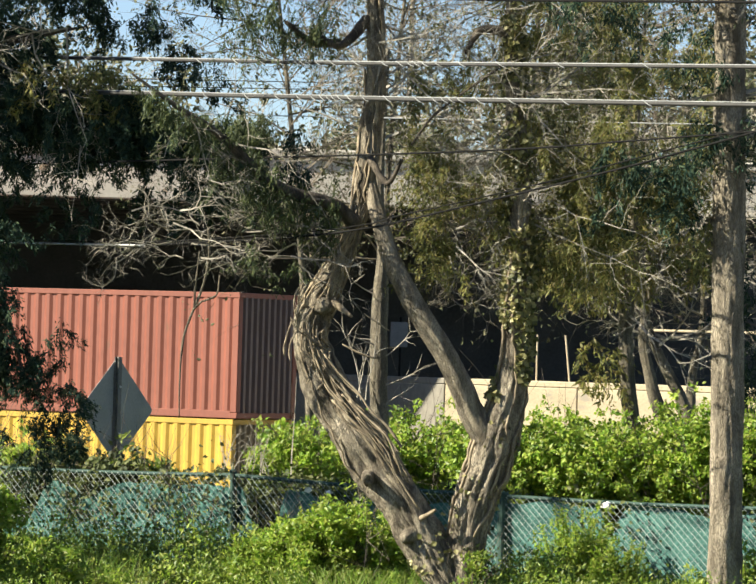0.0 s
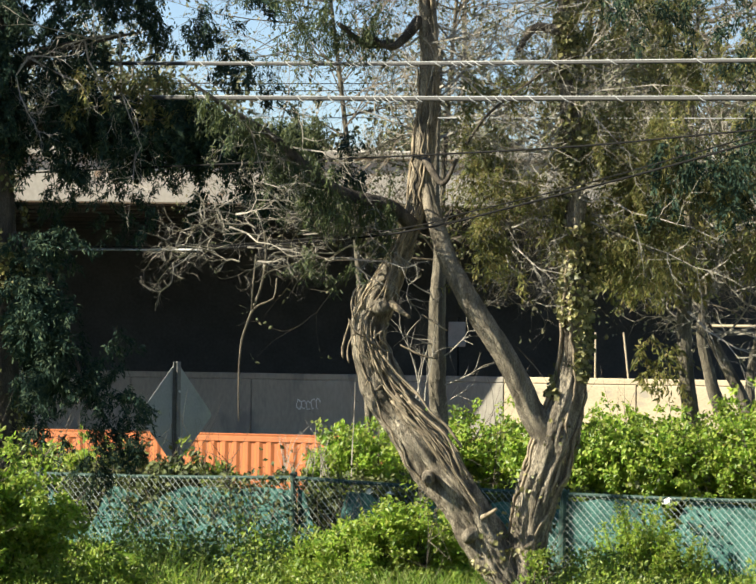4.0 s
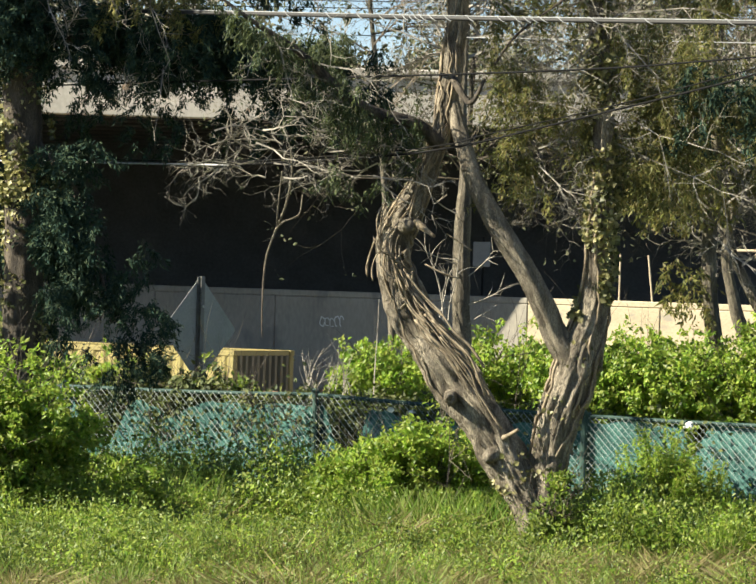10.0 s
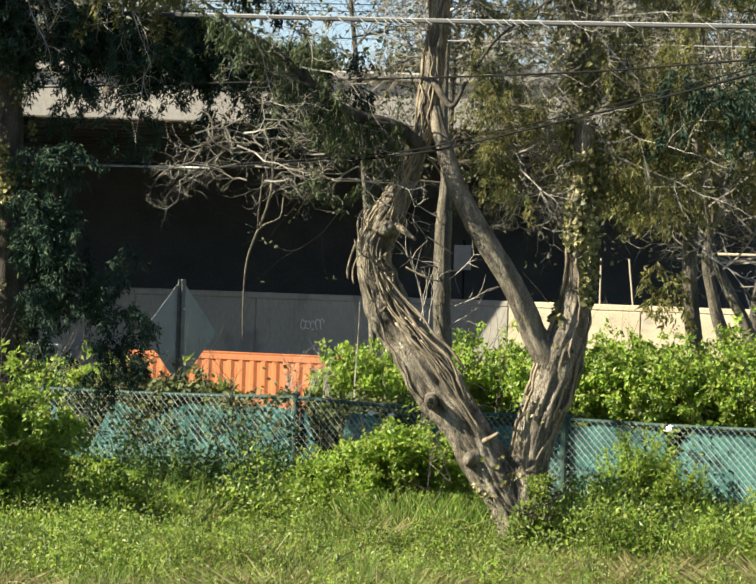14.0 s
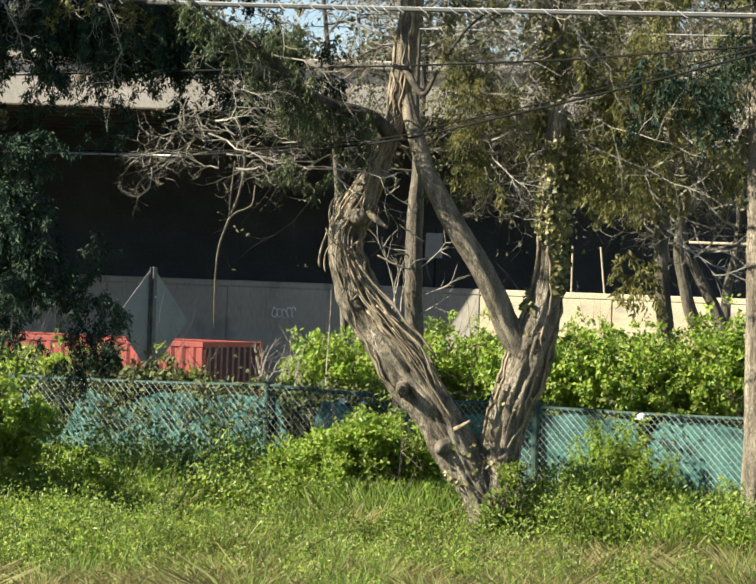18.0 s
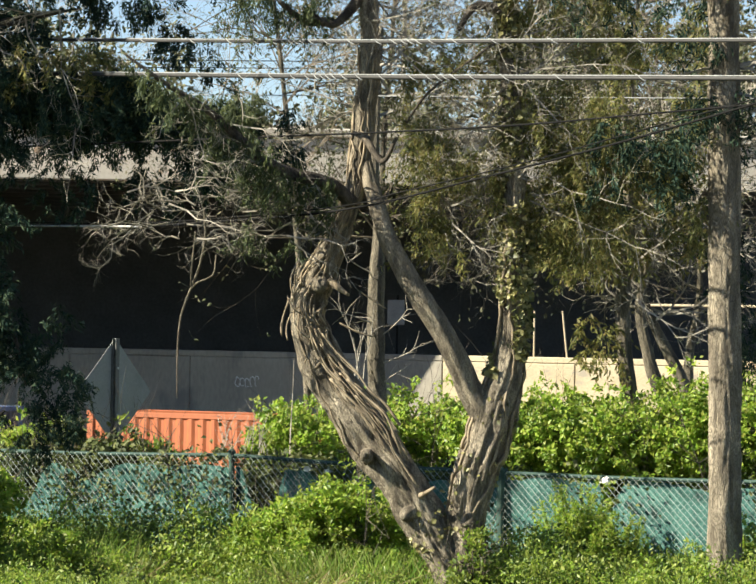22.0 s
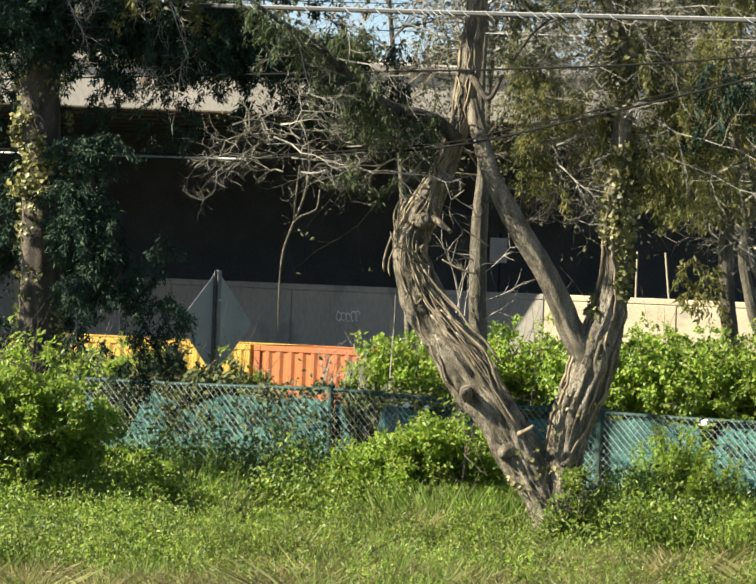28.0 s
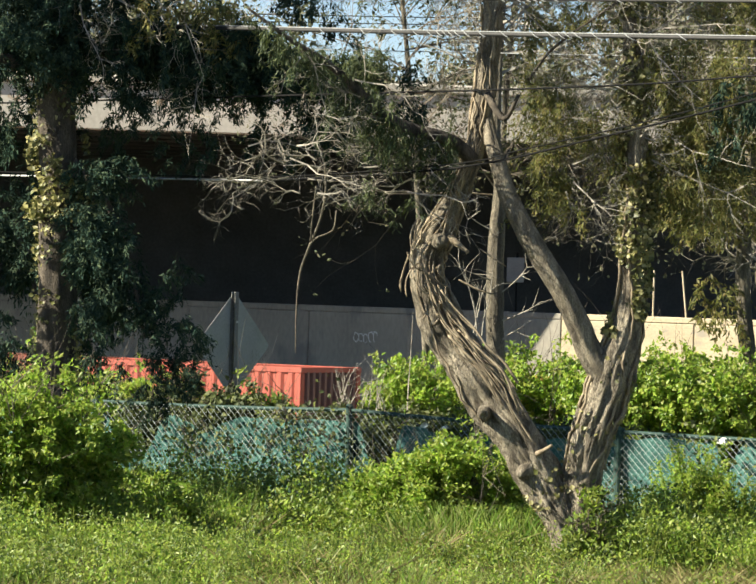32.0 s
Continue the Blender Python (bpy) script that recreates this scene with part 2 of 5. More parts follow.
# ---- mesh helpers ----


class Lump:
    """Collects vertices and faces of one mesh."""

    def __init__(self):
        self.v, self.f, self.n = [], [], 0

    def add(self, v, f):
        v = np.asarray(v, float)
        self.v.append(v)
        self.f += [tuple(i + self.n for i in q) for q in f]
        self.n += len(v)

    def quads(self, v):
        """Loose quads: an array of shape (k, 4, 3)."""
        k = len(v)
        self.v.append(v.reshape(-1, 3))
        self.f += (np.arange(4 * k).reshape(k, 4) + self.n).tolist()
        self.n += 4 * k

    def box(self, x0, x1, y0, y1, z0, z1, bevel=0.0):
        b = min(bevel, (x1 - x0) / 3, (y1 - y0) / 3, (z1 - z0) / 3)
        if b <= 0:
            v = [(x, y, z) for z in (z0, z1) for y in (y0, y1) for x in (x0, x1)]
            self.add(v, [(0, 2, 3, 1), (4, 5, 7, 6), (0, 1, 5, 4), (2, 6, 7, 3), (0, 4, 6, 2), (1, 3, 7, 5)])
            return
        # each corner cut back by b along every axis
        v, f = [], []
        lo, hi = np.array((x0, y0, z0)), np.array((x1, y1, z1))
        idx = {}
        for c in range(8):
            bits = [(c >> k) & 1 for k in range(3)]
            for ax in range(3):
                idx[c, ax] = len(v)
                v.append([(hi if bits[k] else lo)[k] if k == ax else ((hi[k] - b) if bits[k] else (lo[k] + b)) for k in range(3)])
        for ax in range(3):
            i, j = (ax + 1) % 3, (ax + 2) % 3
            for side in (0, 1):
                q = [side << ax, (side << ax) | (1 << i), (side << ax) | (1 << i) | (1 << j), (side << ax) | (1 << j)]
                face = [idx[c, ax] for c in q]
                f.append(face if side else face[::-1])
                for s2 in (0, 1):
                    c0 = (side << ax) | (s2 << i)
                    c1 = c0 | (1 << j)
                    e = [idx[c0, ax], idx[c1, ax], idx[c1, i], idx[c0, i]]
                    f.append(e if side == s2 else e[::-1])
        for c in range(8):
            e = [idx[c, 0], idx[c, 1], idx[c, 2]]
            f.append(e if bin(c).count("1") % 2 else e[::-1])
        self.add(v, f)

    def mesh(self, name, material, smooth=False):
        me = bpy.data.meshes.new(name)
        me.from_pydata(np.concatenate(self.v).tolist() if self.v else [], [], self.f)
        me.materials.append(material)
        if smooth:
            me.polygons.foreach_set("use_smooth", [True] * len(me.polygons))
        me.update()
        return me


def part(name, lump, material, parent=None, label="", smooth=False, kind=""):
    ob = new(name, lump.mesh(name, material, smooth))
    ob.parent = parent
    return tagged(ob, label, kind=kind)


def thing(name, label, category, at=(0, 0, 0), group="", kind="", turn=0.0):
    ob = new(name)
    ob.matrix_basis = pose(*at, 0, 0, turn)
    return tagged(ob, label, category, group, kind)


def spline(points, step):
    """A smooth line through points (x, y, z, r), about one row every step metres."""
    p = np.array(points, float)
    p = np.vstack([2 * p[0] - p[1], p, 2 * p[-1] - p[-2]])
    out = []
    for i in range(1, len(p) - 2):
        k = max(2, int(math.dist(p[i + 1, :3], p[i, :3]) / step))
        t = (np.arange(k) / k)[:, None]
        a, b, c, d = p[i - 1], p[i], p[i + 1], p[i + 2]
        out.append(0.5 * (2 * b + (c - a) * t + (2 * a - 5 * b + 4 * c - d) * t * t + (3 * b - a - 3 * c + d) * t ** 3))
    out.append(p[-2:-1])
    return np.concatenate(out)


def cross(a, b):
    return np.stack([a[:, 1] * b[:, 2] - a[:, 2] * b[:, 1], a[:, 2] * b[:, 0] - a[:, 0] * b[:, 2], a[:, 0] * b[:, 1] - a[:, 1] * b[:, 0]], 1)


def frames_along(line):
    tan = np.empty((len(line), 3))
    tan[1:-1] = line[2:, :3] - line[:-2, :3]
    tan[0], tan[-1] = line[1, :3] - line[0, :3], line[-1, :3] - line[-2, :3]
    tan /= np.sqrt((tan * tan).sum(1))[:, None] + 1e-9
    side = cross(tan, np.array([[0.13, 1.0, 0.21]]))
    side /= np.sqrt((side * side).sum(1))[:, None] + 1e-9
    return tan, side, cross(tan, side)


def tube(lump, points, sides=8, step=0.2, rough=0.0, seed=0.0, ridges=0.0, cap=True):
    """A tapered limb along points (x, y, z, r), with lumps (rough) and long bark ridges, both as shares of the radius."""
    line = spline(points, step) if len(points) > 2 and sides > 3 else np.array(points, float)
    tan, s, u = frames_along(line)
    ang = np.arange(sides) / sides * 2 * np.pi
    ca, sa = np.cos(ang), np.sin(ang)
    n = len(line)
    k = np.ones((n, sides))
    if rough or ridges:
        for i in range(n):
            for j in range(sides):
                if rough:
                    k[i, j] += rough * noise.noise((ca[j] * 1.3 + seed, sa[j] * 1.3, i * step * 2.2))
                if ridges:
                    w = noise.noise((ca[j] * 4.2 + seed, sa[j] * 4.2 + 7, i * step * 1.5))
                    k[i, j] += ridges * (0.5 - 2 * abs(w)) + 0.4 * ridges * noise.noise((ca[j] * 12 + seed, sa[j] * 12, i * step * 9))
    ring = ca[None, :, None] * s[:, None, :] + sa[None, :, None] * u[:, None, :]
    v = line[:, None, :3] + (line[:, 3:4] * k)[:, :, None] * ring
    a = np.arange(n - 1)[:, None] * sides + np.arange(sides)[None]
    b = np.arange(n - 1)[:, None] * sides + (np.arange(sides)[None] + 1) % sides
    f = np.stack([a, b, b + sides, a + sides], 2).reshape(-1, 4) + lump.n
    lump.v.append(v.reshape(-1, 3))
    lump.f += f.tolist()
    if cap:
        lump.f += [[lump.n + j for j in range(sides)][::-1], [lump.n + (n - 1) * sides + j for j in range(sides)]]
    lump.n += n * sides
    return line


def sprig(lump, rng, at, way, length, radius, depth, bend=0.35, droop=0.0, sides=3, ends=None, fork=(3, 5)):
    """A bare branch that forks into twigs."""
    at, way = np.array(at, float), np.array(way, float)
    way /= np.linalg.norm(way)
    n = 4
    pts = [(*at, radius)]
    for i in range(n):
        way = way + rng.normal(0, bend, 3) * (0.6, 0.6, 0.6) + np.array((0, 0, -droop))
        way /= np.linalg.norm(way)
        at = at + way * length / n
        pts.append((*at, radius * (1 - 0.75 * (i + 1) / n)))
        if depth > 0:
            for _ in range(rng.integers(*fork) if i else 1):
                w = way + rng.normal(0, 0.75, 3)
                sprig(lump, rng, at, w, length * rng.uniform(0.3, 0.62), radius * 0.55 * (1 - 0.5 * i / n), depth - 1, bend, droop, 3, ends, fork)
    tube(lump, pts, sides, max(length / 6, 0.02), cap=False)
    if ends is not None:
        ends.append(at)


def leaves(lump, rng, pts, size, aspect=0.55, droop=0.0, spread=1.0, vary=0.45, facing=None):
    """One folded leaf at each point."""
    k = len(pts)
    way = rng.normal(0, 1, (k, 3)) * spread
    way[:, 2] -= droop
    way /= np.linalg.norm(way, axis=1)[:, None] + 1e-9
    up = rng.normal(0, 1, (k, 3))
    if facing is not None:
        up = up * 0.8 + np.array(facing)
    side = np.cross(way, up)
    side /= np.linalg.norm(side, axis=1)[:, None] + 1e-9
    s = (size * (1 + vary * rng.uniform(-1, 1, k)))[:, None]
    nrm = np.cross(side, way)
    a, c = pts, pts + way * s
    b = pts + way * s * 0.45 + side * s * aspect / 2 + nrm * s * 0.10
    d = pts + way * s * 0.45 - side * s * aspect / 2 + nrm * s * 0.10
    lump.quads(np.stack([a, b, c, d], axis=1))


def sprays(lump, rng, low, high, n, length=0.3, needles=46, size=0.065, aspect=0.26, gaps=-0.05, hang=1.0, grain=2.0):
    """Hanging sprays of needles or narrow leaves in a box, thinned out where noise leaves gaps."""
    low, high = np.minimum(low, high), np.maximum(low, high)
    done = 0
    for _ in range(n * 6):
        if done >= n:
            break
        c = low + (high - low) * rng.uniform(0, 1, 3)
        if noise.noise((c[0] * grain, c[1] * grain, c[2] * grain)) < gaps:
            continue
        done += 1
        axis = np.array((rng.normal(0, 0.55), rng.normal(0, 0.4), -hang * rng.uniform(0.3, 1.2)))
        axis /= np.linalg.norm(axis)
        k = int(needles * rng.uniform(0.5, 1.4))
        t = rng.uniform(0, 1, (k, 1))
        p = c + axis * t * length * rng.uniform(0.6, 1.4) + rng.normal(0, 0.022, (k, 3))
        way = axis * 0.55 + rng.normal(0, 0.5, (k, 3)) + np.array((0, 0, -0.25 * hang))
        way /= np.linalg.norm(way, axis=1)[:, None]
        side = cross(way, rng.normal(0, 1, (k, 3)))
        side /= np.linalg.norm(side, axis=1)[:, None] + 1e-9
        z = (size * rng.uniform(0.6, 1.4, k))[:, None]
        lump.quads(np.stack([p, p + way * z * 0.45 + side * z * aspect / 2, p + way * z, p + way * z * 0.45 - side * z * aspect / 2], 1))


def cloud(rng, centre, radii, clusters, each, tight=0.22, shell=0.0):
    """Points in uneven clusters inside an ellipsoid."""
    c = rng.normal(0, 1, (clusters, 3))
    c /= np.linalg.norm(c, axis=1)[:, None]
    c *= (shell + (1 - shell) * rng.uniform(0, 1, (clusters, 1)) ** 0.45)
    p = np.repeat(c, each, axis=0) + rng.normal(0, tight, (clusters * each, 3)) * rng.uniform(0.5, 1.5, (clusters, 1)).repeat(each, axis=0)
    return np.array(centre) + p * np.array(radii)


# ---- ground, one sheet from the meadow down to the railway ----
TRACK_TURN = -28.7
ALONG = np.array((math.cos(radians(28.7)), -math.sin(radians(28.7)), 0))
ACROSS = np.array((math.sin(radians(28.7)), math.cos(radians(28.7)), 0))
FENCE_AT = np.array((1.284, 43.0, 0))
TRACK_AT = np.array((0.0, 87.0, 0))


def beyond_fence(x, y):
    return (x - FENCE_AT[0]) * ACROSS[0] + (y - FENCE_AT[1]) * ACROSS[1]


def ground_z(x, y):
    q = beyond_fence(x, y)
    z = 0.05 * noise.noise((x * 0.5, y * 0.5, 3)) + 0.10 * noise.noise((x * 0.12, y * 0.12, 5))
    if q < -4.5:
        z += 0.12 * min(1, (-4.5 - q) / 3.5)
    k = min(1, max(0, (q - 10) / 18))
    z = z - 2.75 * k * k * (3 - 2 * k)
    return z


def build_ground():
    g = Lump()
    xs = np.concatenate([[-3000, -900, -300, -120, -60], np.arange(-30, 30.1, 0.75), [60, 120, 300, 900, 3000]])
    ys = np.concatenate([[-3000, -600, -100, -20, 0, 12, 22], np.arange(28, 62, 0.75), np.arange(62, 130, 2.5), [160, 300, 900, 3500]])
    v = [(x, y, ground_z(x, y)) for y in ys for x in xs]
    w = len(xs)
    g.add(v, [(j * w + i, j * w + i + 1, (j + 1) * w + i + 1, (j + 1) * w + i) for j in range(len(ys) - 1) for i in range(w - 1)])
    tagged(part("ground", g, EARTH, smooth=True), "grassy earth sloping down to a railway", "ground", kind="structure")


build_ground()


# ---- railway ----
RAIL_Z = -2.12


def on_track(u, across=0.0, z=0.0):
    p = TRACK_AT + ALONG * u + ACROSS * across
    return (p[0], p[1], z)


def build_track():
    t = thing("railway_track", "rusty steel rails on grey stone ballast", "railway", on_track(0, 1.22, RAIL_Z), kind="structure", turn=TRACK_TURN)
    b = Lump()
    b.add([(-340, -2.9, -0.75), (340, -2.9, -0.75), (340, -1.7, -0.20), (-340, -1.7, -0.20), (-340, 1.7, -0.20), (340, 1.7, -0.20), (340, 2.9, -0.75), (-340, 2.9, -0.75)],
          [(0, 1, 2, 3), (3, 2, 5, 4), (4, 5, 6, 7)])
    part("ballast_bed", b, BALLAST, t)
    for y in (-0.7175, 0.7175):
        r = Lump()
        r.box(-340, 340, y - 0.07, y + 0.07, -0.17, -0.155)
        r.box(-340, 340, y - 0.009, y + 0.009, -0.155, -0.03)
        r.box(-340, 340, y - 0.036, y + 0.036, -0.03, 0)
        part("rail", r, RAIL, t)
    s = Lump()
    for i in range(-150, 150):
        s.box(i * 0.6 - 0.11, i * 0.6 + 0.11, -1.3, 1.3, -0.34, -0.165)
    part("sleepers", s, BARK_DARK, t, kind="stuff")


build_track()

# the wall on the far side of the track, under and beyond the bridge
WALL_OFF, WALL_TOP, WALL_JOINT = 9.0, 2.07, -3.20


def build_wall():
    w = thing("wall_north", "stained concrete retaining wall, in shade beneath the bridge and sunlit beyond", "wall", on_track(WALL_JOINT, WALL_OFF, 0), kind="structure", turn=TRACK_TURN)
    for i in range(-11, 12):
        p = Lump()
        # panels left of the joint get the concrete darkened for bridge shade
        stone = CONCRETE_SHADED if i < 0 else CONCRETE
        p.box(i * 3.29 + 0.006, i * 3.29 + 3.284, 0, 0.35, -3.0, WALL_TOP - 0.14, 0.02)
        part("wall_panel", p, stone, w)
    c = Lump()
    c.box(-36, 36, 0.05, 0.30, -3.0, WALL_TOP - 0.16)
    part("wall_core", c, CONCRETE, w)
    for xa, xb, stone in ((-36, -0.002, CONCRETE_SHADED), (0.002, 36, CONCRETE)):
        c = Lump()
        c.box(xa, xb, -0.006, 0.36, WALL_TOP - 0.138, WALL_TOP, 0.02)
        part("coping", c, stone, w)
    g = Lump()
    rng = np.random.default_rng(5)
    # faded scrawl
    for k in range(5):
        cx, cz = -8.50 - WALL_JOINT + k * 0.13, 1.36 + rng.uniform(-0.03, 0.03)
        pts = [(cx + 0.06 * math.cos(a) * rng.uniform(0.7, 1.2), -0.006, cz + 0.12 * math.sin(a) * rng.uniform(0.7, 1.2), 0.009) for a in np.linspace(0.4, 6.0 - k * 0.4, 8)]
        tube(g, pts, 4, 0.05)
    part("painted_scrawl", g, WHITE, w, "faded white painted scrawl")


build_wall()


def build_wall_fence():
    f = thing("wall_railing", "thin pale posts with one level rail above the concrete wall", "railing", on_track(0, WALL_OFF + 0.25, WALL_TOP), turn=TRACK_TURN)
    for x, lean in ((-1.05, 0.0), (-0.36, 0.13), (3.3, 0.0), (5.8, 0.02), (8.4, 0.0)):
        p = Lump()
        tube(p, [(x + lean, 0, -0.03, 0.022), (x, 0, 1.02 if x < 0 else 1.17, 0.022)], 8, 0.4)
        part("post", p, CONCRETE, f)
    p = Lump()
    tube(p, [(-4.50, 0, -0.03, 0.025), (-4.50, 0, 1.33, 0.025)], 8, 0.4)
    part("post", p, CABLE_BLACK, f)
    p = Lump()
    p.box(-4.74, -4.30, -0.034, -0.028, 0.66, 1.22, 0.002)
    part("notice_plate", p, PLATE_GREY, f, "blank grey metal notice plate")
    r = Lump()
    tube(r, [(1.75, -0.05, 1.18, 0.03), (9.0, -0.05, 1.18, 0.03)], 8, 1)
    part("top_rail", r, CONCRETE, f)


build_wall_fence()


# ---- the road bridge over the railway ----
def build_bridge():
    turn = 1.0
    b = thing("road_bridge", "concrete road bridge with pale edge girder and deep dark underside", "bridge", (-3.6, 95.1, 0), kind="structure", turn=turn)
    e = Lump()
    e.box(-60, 15, 0.0, 0.30, 5.80, 6.82, 0.03)
    part("edge_girder", e, GIRDER, b)
    e = Lump()
    e.box(-60, 15, -0.12, 0.42, 6.822, 7.02, 0.03)
    part("coping", e, GIRDER, b)
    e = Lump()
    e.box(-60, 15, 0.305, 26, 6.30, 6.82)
    part("deck", e, SOFFIT_SHADED, b)
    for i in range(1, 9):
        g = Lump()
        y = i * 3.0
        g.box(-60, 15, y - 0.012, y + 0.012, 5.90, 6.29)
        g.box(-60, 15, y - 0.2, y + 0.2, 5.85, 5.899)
        part("girder", g, SOFFIT_SHADED, b)
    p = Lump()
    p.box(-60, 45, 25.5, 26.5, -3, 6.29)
    part("abutment", p, SOFFIT_SHADED, b, "dark shaded concrete abutment")


build_bridge()


# ---- distance: wooded hill and pale buildings ----
def build_distance():
    rng = np.random.default_rng(11)
    h = Lump()
    xs, ys = np.arange(-260, 261, 10.0), np.arange(150, 420, 12.0)
    v = [(x, y, -2.2 + 12.5 * min(1, (y - 150) / 90) + 2.5 * noise.noise((x * 0.02, y * 0.02, 1)) * min(1, (y - 150) / 40)) for y in ys for x in xs]
    w = len(xs)
    h.add(v, [(j * w + i, j * w + i + 1, (j + 1) * w + i + 1, (j + 1) * w + i) for j in range(len(ys) - 1) for i in range(w - 1)])
    tagged(part("far_hill", h, EARTH, smooth=True), "low wooded hill beyond the bridge", "hill", kind="structure")
    l, t = Lump(), Lump()
    for k in range(66):
        x, y = rng.uniform(-24, 24), rng.uniform(165, 235)
        g = -2.2 + 12.5 * min(1, (y - 150) / 90)
        hgt = rng.uniform(8, 14) if x > 2.0 else rng.uniform(8, 12) if x < -13 else rng.uniform(4.5, 8.5)
        tube(t, [(x, y, g - 0.5, 0.2), (x + rng.normal(0, 0.3), y, g + hgt * 0.9, 0.05)], 5, 1.5)
        leaves(l, rng, cloud(rng, (x, y, g + hgt * 0.6), (min(2.2, hgt * 0.3), 2.0, hgt * 0.5), 46, 24, 0.13), 0.32, 0.6)
        for _ in range(3):
            sprig(t, rng, (x, y, g + hgt * rng.uniform(0.3, 0.7)), (rng.normal(), 0, 1), hgt * 0.5, 0.07, 2, fork=(1, 3))
    far = thing("far_wood", "mixed spring woodland on the far hill", "woodland", kind="stuff")
    part("trunks", t, TWIG, far, kind="stuff")
    part("crowns", l, LEAF_FAR, far, kind="stuff")
    for name, x, y, wd, z0, hgt in (("pale_building", -5.6, 240, 6.5, 9.0, 4.6), ("pale_building", 1.6, 250, 4.2, 9.5, 4.2)):
        b = thing(name, "pale rendered flat-roofed building seen through branches", "building", (x, y, z0), kind="")
        q = Lump()
        q.box(-wd / 2, wd / 2, 0, 6, 0, hgt, 0.02)
        part("wall", q, WHITE, b)
        q = Lump()
        q.box(-wd / 2 - 0.2, wd / 2 + 0.2, -0.2, 6.2, hgt, hgt + 0.3, 0.03)
        part("roof", q, GIRDER, b)
        for i in range(int(wd / 1.5)):
            for j in range(2):
                q = Lump()
                cx = -wd / 2 + 0.9 + i * 1.5
                q.box(cx - 0.35, cx + 0.35, -0.03, 0.05, 0.7 + j * 2.0, 1.9 + j * 2.0)
                part("window", q, POST_STEEL, b)


build_distance()


# ---- the container train ----
SPEED, HEAD_U = 10.25, -5.30
ORANGE, ORANGE_RED, BRICK, RED, MAROON = (0.62, 0.19, 0.045), (0.54, 0.155, 0.052), (0.31, 0.090, 0.052), (0.38, 0.05, 0.032), (0.30, 0.05, 0.045)
YELLOW, OCHRE, CREAM, GREYWHITE, BLUE, PALEBLUE, NAVY, TEAL, SALMON, GREYTEAL = (0.70, 0.46, 0.05), (0.55, 0.36, 0.06), (0.56, 0.51, 0.32), (0.42, 0.46, 0.44), (0.035, 0.075, 0.24), (0.15, 0.24, 0.48), (0.06, 0.095, 0.19), (0.15, 0.26, 0.235), (0.80, 0.33, 0.17), (0.40, 0.55, 0.52)
DULLYELLOW = (0.46, 0.39, 0.13)
MOVERS = []


def container(length, height, colour, label, mark=None):
    """A corrugated steel box: local x along it, near side at y = 0, floor at z = 0; mark: (x0, z0, columns, rows, width, colour) as plain bars."""
    m = paint(*(q * 0.55 for q in colour))
    # end paint is darkened to stand for shade on the leading end
    end_shaded = paint(*(q * 0.14 + 0.055 for q in colour))
    c = thing("shipping_container", label, "container", group="containers of the train")
    W, L, H = 2.438, length, height
    for y in (0.0, W):
        s = Lump()
        xs, ys, x = [0.16], [0.045], 0.16
        pitch = (L - 0.32) / round((L - 0.32) / 0.278)
        for i in range(round((L - 0.32) / pitch)):
            for dx, dy in ((0.0, 0.045), (0.072, 0.045), (0.140, 0.009), (0.210, 0.009), (0.278, 0.045)):
                xs.append(x + dx * pitch / 0.278)
                ys.append(dy)
            x += pitch
        sg = 1 if y == 0 else -1
        v = [(a, y + sg * b, z) for z in (0.155, H - 0.115) for a, b in zip(xs, ys)]
        k = len(xs)
        s.add(v, [(i, i + 1, k + i + 1, k + i) for i in range(k - 1)])
        part("side_panel", s, m, c)
        for z0, z1 in ((0.0, 0.158), (H - 0.118, H - 0.004)):
            r = Lump()
            r.box(0.15, L - 0.15, min(y + sg * 0.004, y + sg * 0.07), max(y + sg * 0.004, y + sg * 0.07), z0, z1, 0.012)
            part("side_rail", r, m, c)
        for xx in (0.0, L - 0.162):
            p = Lump()
            p.box(xx, xx + 0.162, min(y, y + sg * 0.16), max(y, y + sg * 0.16), 0.12, H - 0.12, 0.015)
            part("corner_post", p, m, c)
            for z in (0.0, H - 0.118):
                k2 = Lump()
                k2.box(xx - 0.004, xx + 0.174, min(y - sg * 0.006, y + sg * 0.16), max(y - sg * 0.006, y + sg * 0.16), z, z + 0.118, 0.012)
                part("corner_casting", k2, m, c)
    r = Lump()
    rx = [0.06 + 0.105 * i for i in range(int((L - 0.12) / 0.105))] + [L - 0.06]
    rz = [H - (0.012 if i % 4 in (1, 2) else 0.032) for i in range(len(rx))]
    k = len(rx)
    r.add([(a, y, z) for y in (0.05, W - 0.05) for a, z in zip(rx, rz)], [(i, i + 1, k + i + 1, k + i) for i in range(k - 1)])
    part("roof", r, m, c)
    f = Lump()
    f.box(0.1, L - 0.1, 0.08, W - 0.08, 0.02, 0.16)
    part("floor", f, RUST, c)
    # corrugated end leads, doors at the trailing end
    e = Lump()
    ys, xs = [], []
    for i in range(9):
        for dy, dx in ((0, L - 0.10), (0.07, L - 0.10), (0.11, L - 0.01), (0.20, L - 0.01)):
            ys.append(0.165 + (i * 0.235 + dy) * (W - 0.33) / (9 * 0.235))
            xs.append(dx)
    k = len(ys)
    e.add([(b, a, z) for z in (0.12, H - 0.1) for a, b in zip(ys, xs)], [(i, i + 1, k + i + 1, k + i) for i in range(k - 1)])
    part("end_panel", e, end_shaded, c)
    for y0, y1 in ((0.17, W / 2 - 0.01), (W / 2 + 0.01, W - 0.17)):
        d = Lump()
        d.box(0.03, 0.07, y0, y1, 0.12, H - 0.12, 0.01)
        for i in range(5):
            z = 0.28 + i * (H - 0.56) / 4.4
